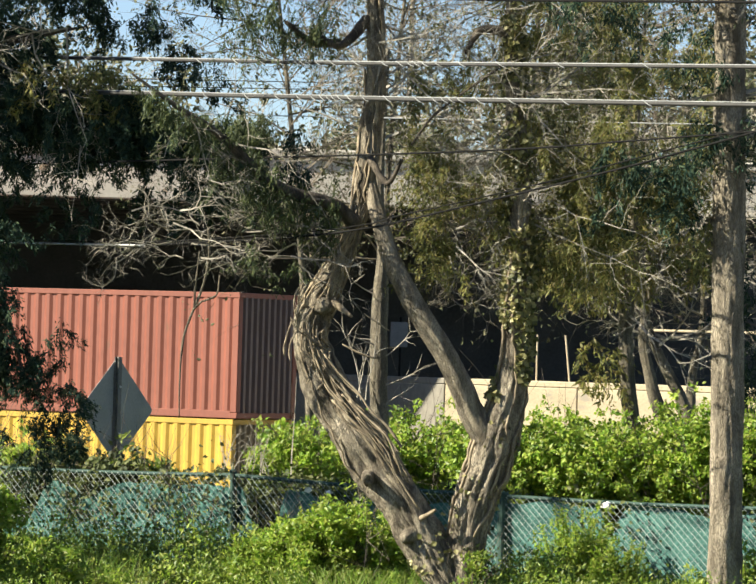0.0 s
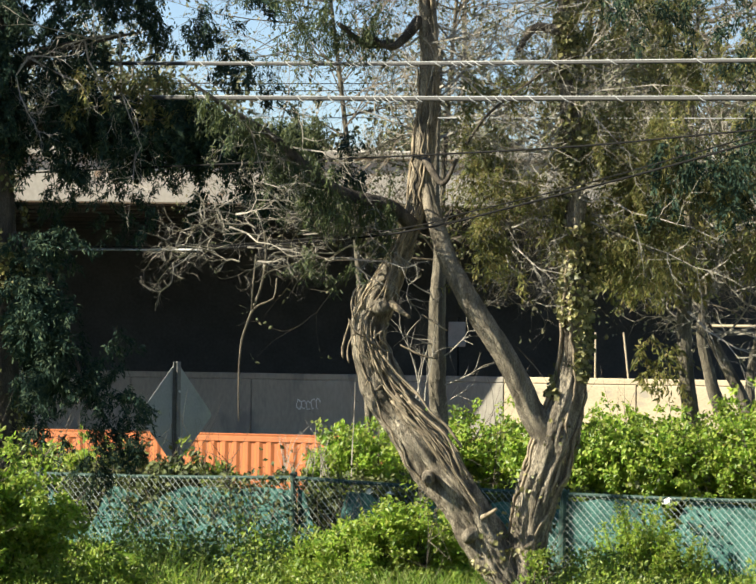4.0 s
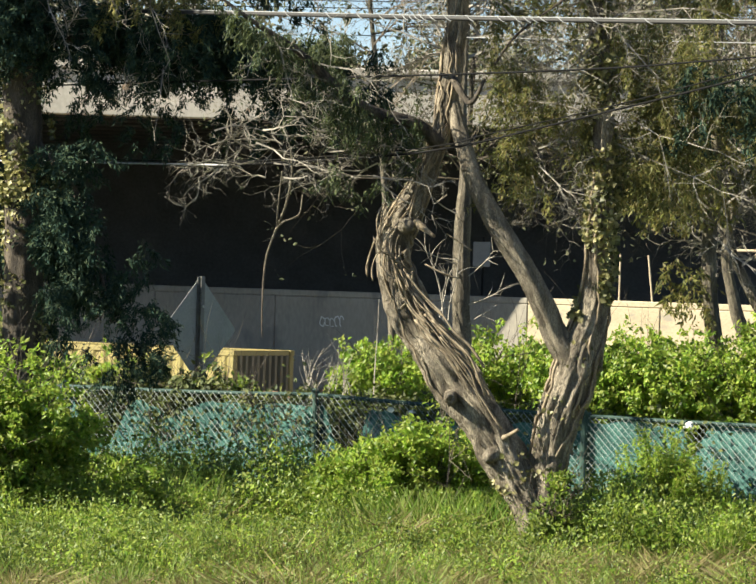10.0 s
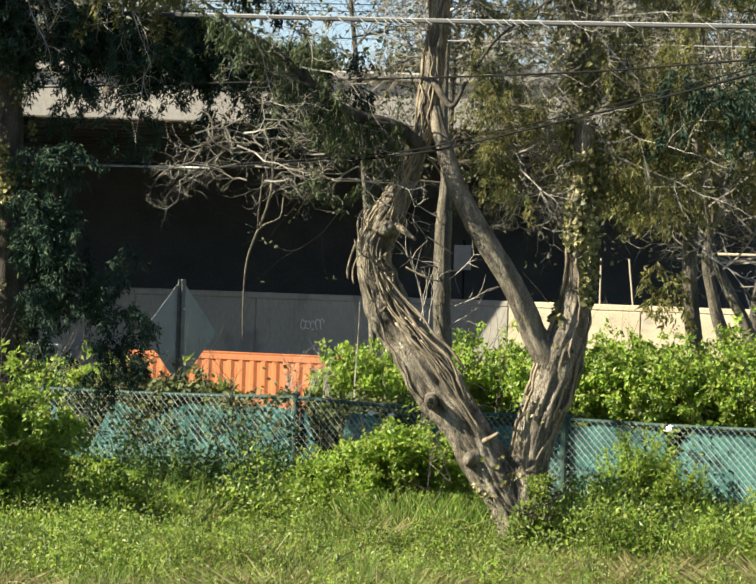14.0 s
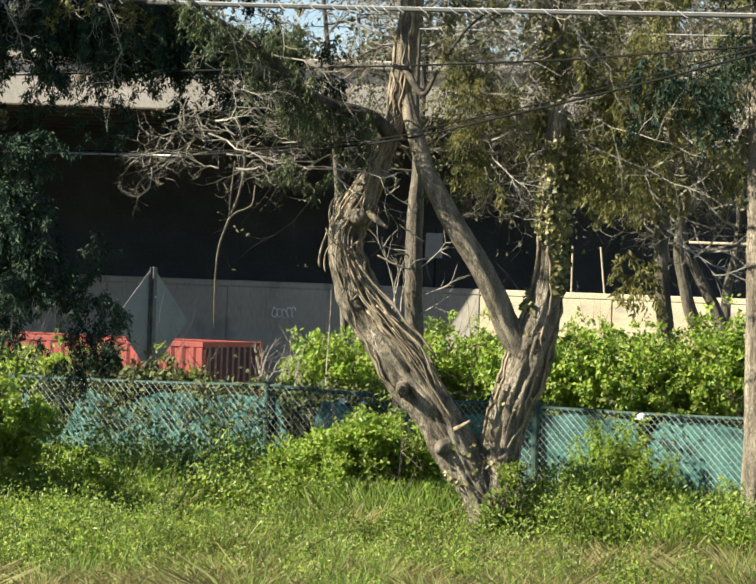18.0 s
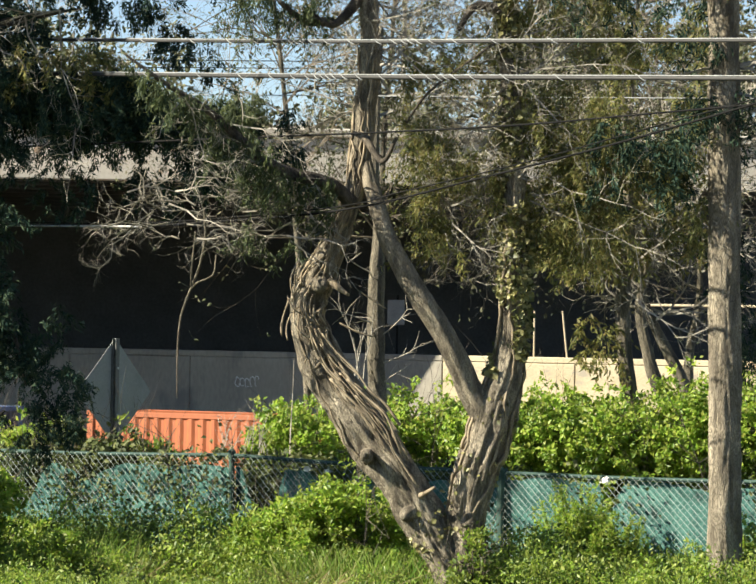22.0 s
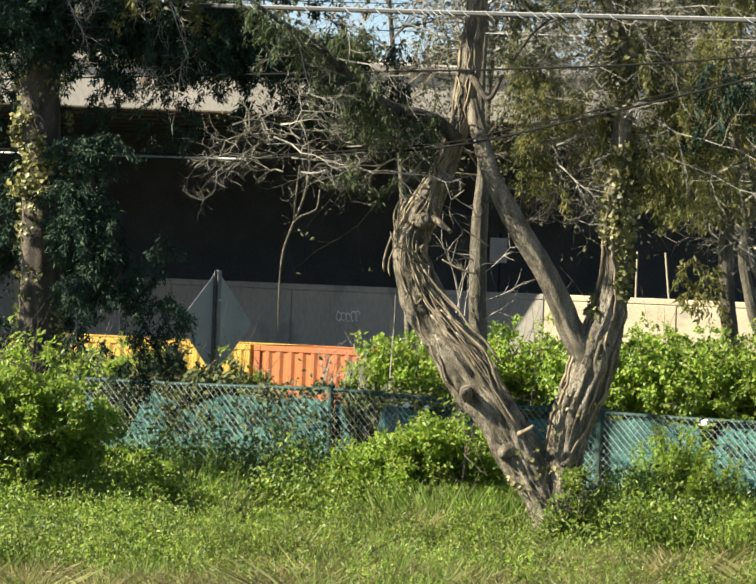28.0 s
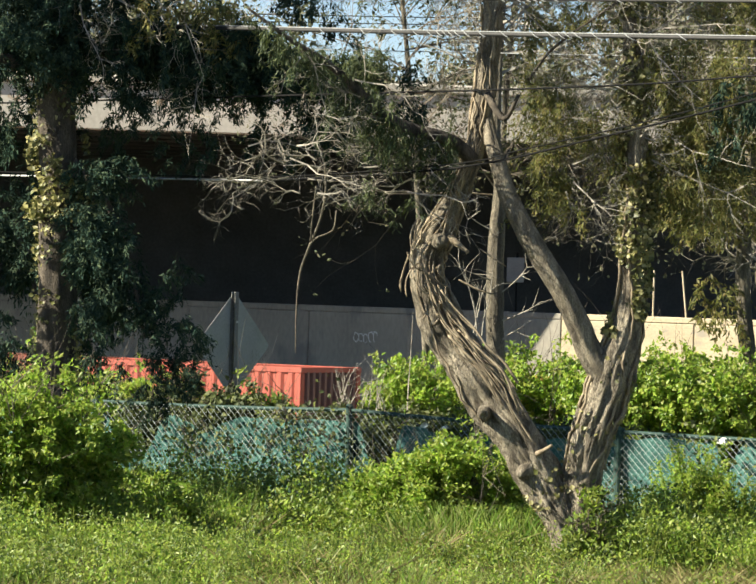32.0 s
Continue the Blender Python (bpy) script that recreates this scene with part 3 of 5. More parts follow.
            d.box(0.012, 0.032, y0 + 0.06, y1 - 0.06, z, z + 0.28, 0.01)
        door = part("door", d, end_shaded, c)
        for q in (0.28, 0.72):
            b = Lump()
            yy = y0 + q * (y1 - y0)
            tube(b, [(-0.01, yy, 0.1, 0.017), (-0.01, yy, H - 0.1, 0.017)], 6, 1)
            b.box(-0.03, 0.014, yy - 0.03, yy + 0.03, 0.9, 1.02)
            part("lock_bar", b, POST_STEEL, door)
    for x0 in (0.02, L - 0.10):
        for z0, z1 in ((0.0, 0.118), (H - 0.112, H - 0.002)):
            b = Lump()
            b.box(x0, x0 + 0.08, 0.165, W - 0.165, z0, z1, 0.01)
            part("end_rail", b, m, c)
    if mark:
        for x0, z0, cols, wide, tall, gap, colr in mark:
            pm = surface("marking_paint", tuple(q * 0.85 for q in colr), colr, 0.7, 4, 30, 0.05)
            for i in range(cols):
                q = Lump()
                q.box(x0 + i * (wide + gap), x0 + i * (wide + gap) + wide, -0.002, 0.0065, z0, z0 + tall, 0)
                part("marking", q, pm, c)
    return c


C20, C40, STD, HIGH = 6.058, 12.192, 2.591, 2.896
WH, YL = (0.52, 0.51, 0.47), (0.80, 0.50, 0.05)
DECK = 0.35
# seconds at which the unit's front passes, then its boxes from front to back
UNITS = [
    (1.945, [(C20, STD, BRICK, "faded brick-red corrugated steel shipping container in a well wagon", None), (C20, STD, ORANGE_RED, "orange-red corrugated steel shipping container with small white marks", [(0.9, 1.68, 4, 0.16, 0.22, 0.06, WH)])]),
    (3.46, [(C40, STD, ORANGE, "long orange corrugated steel shipping container in a well wagon", None)]),
    (4.99, [(C40, HIGH, BLUE, "long blue corrugated steel shipping container with a white swoosh", [(6.0, 1.88, 1, 1.1, 0.20, 0, WH), (5.6, 1.78, 1, 0.5, 0.16, 0, WH)])]),
    (6.52, [(C40, HIGH, ORANGE_RED, "long orange-red corrugated steel container with white bar lettering", [(0.75, 1.78, 4, 0.22, 0.36, 0.05, WH), (3.4, 1.75, 1, 3.0, 0.14, 0, WH)])]),
    (8.04, [(C20, STD, DULLYELLOW, "short yellow corrugated steel shipping container in a well wagon", None), (C20, STD, CREAM, "short cream-coloured corrugated steel shipping container", None)]),
    (10.00, [(C20, STD, DULLYELLOW, "short yellow corrugated steel shipping container with end darkened for shade", None), (C20, STD, RED, "short dark red steel container with yellow bar lettering", [(0.6, 1.45, 7, 0.30, 0.30, 0.10, YL)])]),
    (11.52, [(C20, STD, BRICK, "short faded red corrugated steel shipping container", None), (C20, STD, ORANGE_RED, "short orange-red corrugated steel container with a pale mark", [(0.7, 1.93, 3, 0.16, 0.3, 0.05, WH)])]),
    (13.02, [(C20, STD, GREYWHITE, "short white corrugated steel shipping container, dulled by dirt", None), (C20, STD, ORANGE, "short orange corrugated steel shipping container", None)]),
    (14.53, [(C20, STD, GREYTEAL, "short pale grey-green corrugated steel shipping container", None), (C20, STD, RED, "short red corrugated steel shipping container", None)]),
    (16.03, [(C20, STD, ORANGE_RED, "short orange-red steel container with yellow bar lettering", [(0.5, 1.45, 6, 0.30, 0.30, 0.12, YL)]), (C20, STD, ORANGE, "short bright orange corrugated steel shipping container", [(0.5, 1.83, 2, 0.2, 0.35, 0.05, WH)])]),
    (17.96, [(C20, STD, (0.38, 0.06, 0.045), "short crimson corrugated steel shipping container with its end darkened for shade", [(0.8, 1.93, 2, 0.2, 0.25, 0.06, WH)]), (C20, STD, YELLOW, "short bright yellow corrugated steel shipping container", None)]),
    (19.45, [(C20, STD, MAROON, "short maroon corrugated steel shipping container with faded patches", [(4.6, 1.83, 2, 0.35, 0.35, 0.15, (0.55, 0.35, 0.33))]), (C20, STD, ORANGE_RED, "short rust-red corrugated steel shipping container", [(0.8, 1.83, 2, 0.2, 0.3, 0.06, WH)])]),
    (20.96, [(C20, STD, OCHRE, "short ochre-yellow corrugated steel shipping container", None), (C20, STD, ORANGE_RED, "short orange-red corrugated steel shipping container", None)]),
    (22.46, [(C20, STD, PALEBLUE, "short pale blue steel container with white spray-painted band", [(0.8, 1.71, 9, 0.38, 0.42, 0.12, WH)]), (C20, STD, RED, "short red corrugated steel container with a white square mark", [(0.7, 1.88, 1, 0.5, 0.55, 0, WH)])]),
    (23.96, [(C20, STD, TEAL, "short sea-green corrugated steel shipping container", None), (C20, STD, SALMON, "short salmon-orange corrugated steel shipping container", None)]),
    (25.89, [(C20, STD, NAVY, "short slate-blue corrugated steel container with a yellow mark", [(0.6, 1.73, 3, 0.4, 0.3, 0.15, YL), (5.32, 0.2, 1, 0.52, 2.2, 0, (0.36, 0.37, 0.37))]), (C20, STD, YELLOW, "short yellow corrugated steel shipping container in a well wagon", None)]),
    (27.40, [(C20, STD, ORANGE, "short orange corrugated steel shipping container in a well wagon", None), (C20, STD, YELLOW, "short golden-yellow corrugated steel shipping container", None)]),
    (28.91, [(C20, STD, RED, "short bright red steel container with a white label near one end", [(0.8, 1.83, 1, 1.25, 0.50, 0, WH)]), (C20, STD, RED, "short bright red corrugated steel shipping container", [(0.5, 1.73, 3, 0.3, 0.28, 0.15, WH)])]),
    (30.41, [(C20, STD, RED, "short red steel container with white bar lettering along the side", [(0.8, 1.71, 5, 0.30, 0.34, 0.12, WH)]), (C20, STD, ORANGE, "short orange steel container with a white square mark", [(1.4, 1.83, 1, 0.45, 0.5, 0, WH)])]),
    (31.92, [(C20, STD, (0.56, 0.12, 0.075), "short orange-red corrugated steel shipping container", None), (C20, STD, BRICK, "short brick-red corrugated steel shipping container", None)]),
]


def well_wagon(length):
    """A low well wagon: side sills, end decks with rails, bogies. Local x along it, its well from 0 to length."""
    w = thing("well_wagon", "rusty brown steel well wagon carrying containers", "railway wagon", group="wagons of the train")
    W = 2.438
    for y0, y1 in ((-0.17, -0.03), (W + 0.03, W + 0.17)):
        s = Lump()
        s.box(-0.25, length + 0.25, y0, y1, 0.22, 1.15, 0.02)
        s.box(-0.25, length + 0.25, y0 - 0.05, y1 + 0.05, 1.152, 1.20, 0.01)
        for i in range(int(length)):
            s.box(i + 0.45, i + 0.52, y0 - 0.04, y1 + 0.04, 0.25, 1.15)
        part("side_sill", s, RUST, w)
    f = Lump()
    f.box(-0.25, length + 0.25, -0.03, W + 0.03, 0.22, 0.34)
    part("well_floor", f, RUST, w)
    for x0, x1 in ((-1.55, -0.252), (length + 0.252, length + 1.45)):
        d = Lump()
        d.box(x0, x1, 0.1, W - 0.1, 0.95, 1.16, 0.02)
        part("end_deck", d, RUST, w)
        for y in (0.12, W - 0.12):
            h = Lump()
            xm = (x0 + x1) / 2
            tube(h, [(xm - 0.45, y, 1.15, 0.017), (xm - 0.45, y, 2.02, 0.017), (xm + 0.45, y, 2.02, 0.017), (xm + 0.45, y, 1.15, 0.017)], 5, 0.12)
            part("handrail", h, RUST, w)
        b = Lump()
        xm = x0 - 0.1 if x0 < 0 else x1 + 0.1
        b.box(xm - 1.05, xm + 1.05, 0.10, 0.24, 0.45, 0.72, 0.03)
        b.box(xm - 1.05, xm + 1.05, W - 0.24, W - 0.10, 0.45, 0.72, 0.03)
        b.box(xm - 0.2, xm + 0.2, 0.2, W - 0.2, 0.5, 0.94)
        bogie = part("bogie", b, RUST, w)
        for dx in (-0.8, 0.8):
            wl = Lump()
            for y in (0.36, W - 0.5):
                ring = [(xm + dx + 0.42 * math.cos(a), y + k, 0.42 + 0.42 * math.sin(a)) for k in (0, 0.135) for a in np.arange(20) / 20 * 2 * math.pi]
                wl.add(ring, [(i, (i + 1) % 20, 20 + (i + 1) % 20, 20 + i) for i in range(20)] + [tuple(range(20))[::-1], tuple(range(20, 40))])
            tube(wl, [(xm + dx, 0.3, 0.42, 0.07), (xm + dx, W - 0.3, 0.42, 0.07)], 8, 1)
            part("wheelset", wl, RAIL, bogie)
    return w


def build_train():
    for t0, boxes in UNITS:
        total = sum(q[0] for q in boxes) + 0.08 * (len(boxes) - 1)
        front = HEAD_U - SPEED * t0
        MOVERS.append((well_wagon(max(total, C40)), front - total - (max(total, C40) - total) / 2, RAIL_Z))
        u = front
        for length, height, colour, label, mark in boxes:
            MOVERS.append((container(length, height, colour, label, mark), u - length, RAIL_Z + DECK))
            u -= length + 0.08
    rear = -3.67 - 10.25 * 1.15
    MOVERS.append((well_wagon(C40), rear, RAIL_Z))
    MOVERS.append((container(C40, HIGH, YELLOW, "long yellow corrugated steel container under a red one", [(5.3, 1.85, 5, 0.20, 0.30, 0.06, (0.06, 0.04, 0.02))]), rear - 0.08, RAIL_Z + DECK))
    MOVERS.append((container(C40, STD, BRICK, "long faded red corrugated steel container stacked on a yellow one",
                             [(0.66, 1.93, 1, 0.32, 0.06, 0, WH), (0.66, 2.31, 1, 0.32, 0.06, 0, WH), (0.66, 1.99, 2, 0.06, 0.32, 0.20, WH), (0.74, 2.03, 1, 0.14, 0.24, 0, (0.03, 0.03, 0.03))]), rear, RAIL_Z + DECK + HIGH + 0.02))


build_train()

# ---- fence ----
POST_STEP, FENCE_H = 3.12, 1.22


def fence_rise(x):
    """How far the top of the fence stands above its usual height."""
    return np.interp(np.asarray(x) / POST_STEP, (-4, -3, -2, -1, 0, 1), (0.02, 0.03, 0.05, 0.085, 0.0, 0.0))


def build_fence():
    f = thing("chain_link_fence", "green chain-link fence with torn teal screen cloth, overgrown by weeds", "fence", tuple(FENCE_AT), turn=TRACK_TURN)
    x0, x1 = -4 * POST_STEP, 3 * POST_STEP
    for i in range(-4, 4):
        p = Lump()
        r = 0.048 if i == 0 else 0.032
        up = float(fence_rise(i * POST_STEP))
        tube(p, [(i * POST_STEP, 0, -0.5, r), (i * POST_STEP, 0, FENCE_H + up + 0.02, r)], 12, 0.4)
        post = part("post", p, GREEN_PAINT, f)
        c = Lump()
        tube(c, [(i * POST_STEP, 0, FENCE_H + up - 0.01, r + 0.006), (i * POST_STEP, 0, FENCE_H + up + 0.03, r + 0.006), (i * POST_STEP, 0, FENCE_H + up + 0.05, 0.012)], 12, 0.03)
        part("cap", c, GREEN_PAINT, post)
    for i in range(-4, 3):
        r = Lump()
        tube(r, [((i + q) * POST_STEP, 0, FENCE_H - 0.015 - 0.06 * q * (1 - q) + float(fence_rise((i + q) * POST_STEP)), 0.021) for q in (0, 0.5, 1)], 10, 0.5)
        part("top_rail", r, GREEN_PAINT, f)
    m = Lump()
    pitch, dia = 0.0735, 0.0018
    for sgn in (1, -1):
        k = 0
        x = x0 - FENCE_H
        while x < x1 + FENCE_H:
            xa, xb = (x, x + FENCE_H - 0.02) if sgn > 0 else (x + FENCE_H - 0.02, x)
            y = -0.024 - 0.003 * sgn
            a, b = np.array((xa, y, 0.0)), np.array((xb, y, FENCE_H - 0.02))
            ta, tb = 0.0, 1.0
            if xb != xa:
                lo, hi = sorted(((x0 - xa) / (xb - xa), (x1 - xa) / (xb - xa)))
                ta, tb = max(0, lo), min(1, hi)
            if tb > ta:
                p, q = a + (b - a) * ta, a + (b - a) * tb
                w = dia * (1.9 if sgn < 0 else 0.8)
                tube(m, [(*p, w), (*q, w)], 4, 0.6, cap=False)
            x += pitch
    for v in m.v:
        v[:, 2] *= 1 + fence_rise(v[:, 0]) / FENCE_H
    part("chain_link_mesh", m, MESH_WIRE, f, "galvanised chain-link mesh", kind="stuff")
    # screen cloth tied behind the mesh, sagging where its ties have gone
    rng = np.random.default_rng(3)
    for i in range(-4, 3):
        c = Lump()
        n, k = 70, 14
        v = []
        for a in range(n + 1):
            x = (i + a / n) * POST_STEP + (0.03 if a == 0 else -0.03 if a == n else 0)
            dip = (0.06 if x > 0 else 0.13) + 0.06 * noise.noise((x * 3, 1, 0)) + 0.03 * noise.noise((x * 9, 5, 0)) + 0.50 * math.exp(-((x + 2.76) / 0.20) ** 4) + 0.45 * math.exp(-((x + 5.78) / 0.30) ** 4) + 0.16 * math.exp(-((x + 4.9) / 0.25) ** 2) + 0.13 * math.exp(-((x + 1.9) / 0.2) ** 2) + 0.32 * math.exp(-((x - 1.18) / 0.09) ** 2) + 0.07 * math.exp(-((x - 2.3) / 0.3) ** 2)
            for b in range(k + 1):
                z = 0.06 + (FENCE_H + float(fence_rise(x)) - 0.06 - dip) * b / k
                y = 0.03 + 0.035 * noise.noise((x * 1.7, z * 3.0, 2)) + 0.012 * noise.noise((x * 9, z * 6, 4)) + 0.03 * dip * b / k
                v.append((x, y, z))
        c.add(v, [(a * (k + 1) + b, (a + 1) * (k + 1) + b, (a + 1) * (k + 1) + b + 1, a * (k + 1) + b + 1) for a in range(n) for b in range(k)])
        part("screen_cloth", c, CLOTH, f, "teal woven screen cloth", smooth=True)
    for x, z, s in ((1.17, 1.16, 0.07), (-2.2, 1.17, 0.05), (-1.95, 1.16, 0.04), (2.6, 0.86, 0.04)):
        q = Lump()
        w = [(x + s * math.cos(a) * rng.uniform(0.5, 1.1), -0.04 + rng.normal(0, 0.008), z + 0.75 * s * math.sin(a) * rng.uniform(0.5, 1.1)) for a in np.arange(9) / 9 * 2 * math.pi]
        q.add(w + [(a, b - 0.012, c) for a, b, c in w], [tuple(range(9)), tuple(range(9, 18))[::-1]] + [(i, (i + 1) % 9, 9 + (i + 1) % 9, 9 + i) for i in range(9)])
        part("plastic_scrap", q, WHITE, f, "scrap of white plastic caught in the mesh")


build_fence()


# ---- road sign seen from behind ----
def build_sign():
    at = (-2.788, 46.400, 1.894)
    s = thing("road_sign", "diamond road sign seen from its bare grey back", "road sign", (at[0], at[1], at[2] - 2.15), turn=50)
    half = 0.575
    p = Lump()
    b = [(0, 0, half), (half, 0, 0), (0, 0, -half), (-half, 0, 0)]
    outline = []
    for i in range(4):
        a, c, d = np.array(b[i - 1]), np.array(b[i]), np.array(b[(i + 1) % 4])
        for t in (0.0, 0.5, 1.0):
            q0, q1 = c + (a - c) * 0.06, c + (d - c) * 0.06
            outline.append((1 - t) ** 2 * q0 + 2 * t * (1 - t) * c + t * t * q1)
    v = [(x, y, z + 2.15) for y in (0.0, 0.004) for x, _, z in outline]
    n = len(outline)
    p.add(v, [tuple(range(n)), tuple(range(n, 2 * n))[::-1]] + [(i, (i + 1) % n, n + (i + 1) % n, n + i) for i in range(n)])
    part("plate", p, SIGN_BACK, s)
    q = Lump()
    q.box(-0.030, 0.030, -0.042, -0.003, -0.2, 2.72, 0.006)
    q.box(-0.055, -0.030, -0.012, -0.003, -0.2, 2.72)
    q.box(0.030, 0.055, -0.012, -0.003, -0.2, 2.72)
    part("post", q, POST_STEEL, s)
    for z in (1.90, 2.40):
        c = Lump()
        tube(c, [(0, -0.055, z, 0.012), (0, 0.010, z, 0.012)], 6, 0.05)
        part("bolt", c, STEEL, s)


build_sign()


# ---- the leaning double-stemmed tree ----
def vine_on(lump, rng, line, turns, start, r, lo, hi, wob=0.35, out=1.04):
    """A woody vine that winds round a limb."""
    tan, s, u = frames_along(line)
    n = len(line)
    pts, a = [], start
    for i in range(int(lo * n), int(hi * n), max(1, n // 70)):
        a += turns * 2 * math.pi / 70 + rng.normal(0, wob * 0.25)
        k = line[i, 3] * (out + 0.05 * rng.normal()) + r
        pts.append((*(line[i, :3] + k * (math.cos(a) * s[i] + math.sin(a) * u[i])), r * rng.uniform(0.8, 1.15)))
    if len(pts) > 3:
        tube(lump, pts, 6, 0.05)


def ivy_on(lump, rng, line, lo, hi, count, size, out=1.25):
    tan, s, u = frames_along(line)
    i = (rng.uniform(lo, hi, count) * (len(line) - 1)).astype(int)
    a = rng.uniform(0, 2 * np.pi, count)
    k = (line[i, 3] * rng.uniform(0.95, out, count))[:, None]
    pts = line[i, :3] + k * (np.cos(a)[:, None] * s[i] + np.sin(a)[:, None] * u[i])
    keep = np.array([noise.noise((p[0] * 3, p[1] * 3, p[2] * 2.2)) > -0.12 for p in pts])
    leaves(lump, rng, pts[keep], size, 0.9, 0.5, facing=(-0.4, -1, 0.2))


def build_main_tree():
    rng = np.random.default_rng(21)
    t = thing("twisted_tree", "leaning double-stemmed tree wrapped in woody vines, mostly bare twigs", "tree", (0.635, 40.200, 0.105))
    o = np.array(t.matrix_basis.translation)

    def rel(pts):
        return [(x - o[0], y - o[1], z - o[2], r) for x, y, z, r in pts]

    left = rel([(0.91, 40.2, -0.12, 0.26), (0.849, 40.2, 0.074, 0.215), (0.777, 40.2, 0.319, 0.188), (0.594, 40.2, 0.651, 0.186), (0.337, 40.2, 1.093, 0.19), (0.181, 40.2, 1.312, 0.193), (-0.007, 40.25, 1.528, 0.2), (-0.158, 40.25, 1.748, 0.2),
                (-0.301, 40.3, 1.967, 0.198), (-0.444, 40.32, 2.187, 0.19), (-0.546, 40.35, 2.408, 0.172), (-0.62, 40.35, 2.586, 0.155), (-0.644, 40.35, 2.765, 0.149), (-0.631, 40.35, 2.901, 0.148), (-0.568, 40.33, 3.038, 0.134), (-0.479, 40.3, 3.221, 0.113),
                (-0.395, 40.28, 3.403, 0.09), (-0.325, 40.25, 3.584, 0.075), (-0.264, 40.22, 3.765, 0.069), (-0.216, 40.2, 3.946, 0.07), (-0.18, 40.2, 4.216, 0.077), (-0.152, 40.2, 4.442, 0.079), (-0.142, 40.2, 4.666, 0.079), (-0.114, 40.2, 4.891, 0.077),
                (-0.108, 40.2, 5.116, 0.072), (-0.125, 40.2, 5.743, 0.065), (-0.193, 40.2, 6.907, 0.033)])
    k = Lump()
    ll = tube(k, left, 64, 0.03, 0.18, 1.0, 0.22)
    part("left_stem", k, BARK, t, "twisted grey-brown trunk with ridged bark", smooth=True)
    right = rel([(0.875, 40.2, -0.12, 0.22), (0.877, 40.2, 0.075, 0.185), (0.867, 40.2, 0.3, 0.165), (0.842, 40.2, 0.661, 0.168), (0.872, 40.2, 0.887, 0.176), (0.907, 40.17, 1.114, 0.18), (0.963, 40.15, 1.34, 0.184), (1.046, 40.12, 1.567, 0.184),
                (1.113, 40.1, 1.838, 0.186), (1.162, 40.1, 2.018, 0.172), (1.223, 40.08, 2.2, 0.148), (1.253, 40.06, 2.38, 0.128), (1.281, 40.03, 2.649, 0.119), (1.269, 40.0, 2.917, 0.114), (1.284, 40.0, 3.23, 0.109), (1.271, 40.0, 3.811, 0.1),
                (1.251, 40.0, 4.257, 0.094), (1.207, 40.0, 4.88, 0.085), (1.14, 40.0, 6.037, 0.06), (1.1, 40.0, 6.927, 0.036)])
    k = Lump()
    rl = tube(k, right, 60, 0.035, 0.14, 5.0, 0.24)
    part("right_stem", k, BARK, t, "ivy-covered trunk with ridged bark", smooth=True)
    limb = rel([(1.05, 40.06, 1.8, 0.126), (0.959, 40.05, 1.945, 0.124), (0.871, 40.02, 2.099, 0.117), (0.79, 39.98, 2.275, 0.11), (0.6, 39.93, 2.627, 0.101), (0.42, 39.9, 2.889, 0.099), (0.282, 39.9, 3.107, 0.093), (0.163, 39.93, 3.326, 0.086),
                (0.067, 39.98, 3.546, 0.081), (-0.008, 40.03, 3.769, 0.075), (-0.068, 40.1, 3.956, 0.068), (-0.106, 40.16, 4.15, 0.053), (-0.131, 40.2, 4.352, 0.033)])
    k = Lump()
    tube(k, limb, 40, 0.035, 0.10, 9.0, 0.14)
    part("diagonal_limb", k, BARK_PALE, t, "straight limb crossing between the stems", smooth=True)
    # stubs, a sawn knot and a swollen collar
    for name, pts, sides, mat, lab in (
            ("broken_stub", [(-0.43, 40.22, 3.045, 0.045), (-0.34, 40.1, 2.985, 0.028), (-0.25, 40.05, 2.92, 0.014)], 8, VINE, "pale broken branch stub"),
            ("broken_stub", [(0.42, 40.05, 1.06, 0.032), (0.50, 39.95, 1.11, 0.022), (0.575, 39.9, 1.16, 0.016)], 8, VINE, "pale broken branch stub"),
            ("knot", [(-0.05, 40.12, 1.44, 0.075), (-0.066, 39.98, 1.435, 0.062), (-0.07, 39.93, 1.433, 0.055), (-0.07, 39.925, 1.432, 0.02)], 12, BARK_PALE, "sawn branch knot"),
            ("knot", [(0.36, 40.10, 0.92, 0.10), (0.30, 40.02, 0.885, 0.06), (0.28, 39.99, 0.875, 0.025)], 12, BARK, ""),
            ("collar", [(-0.55, 40.25, 3.02, 0.10), (-0.50, 40.16, 3.005, 0.07), (-0.47, 40.12, 2.99, 0.03)], 14, BARK_PALE, "swollen pale bark collar")):
        k = Lump()
        tube(k, rel(pts), sides, 0.025, 0.25, 3)
        part(name, k, mat, t, lab, smooth=True)
    # vines
    for i in range(7):
        k = Lump()
        lo = rng.uniform(0.16, 0.36)
        vine_on(k, rng, ll, rng.choice([0.5, 0.8, 1.2, -0.4, 0.3]), rng.uniform(0, 6.28), rng.uniform(0.007, 0.013), lo, min(0.98, lo + rng.uniform(0.25, 0.45)))
        if k.n:
            part("vine", k, VINE, t, smooth=True)
    for i in range(34):
        k = Lump()
        lo = rng.uniform(0.36, 0.62)
        vine_on(k, rng, ll, rng.choice([1.6, 2.2, -1.2, 0.7, -0.8, 2.8]), rng.uniform(0, 6.28), rng.uniform(0.007, 0.013), lo, lo + rng.uniform(0.10, 0.24), 1.1, rng.uniform(1.0, 1.16))
        if k.n:
            part("vine", k, VINE, t, smooth=True)
    for i in range(14):
        k = Lump()
        lo = rng.uniform(0.50, 0.72)
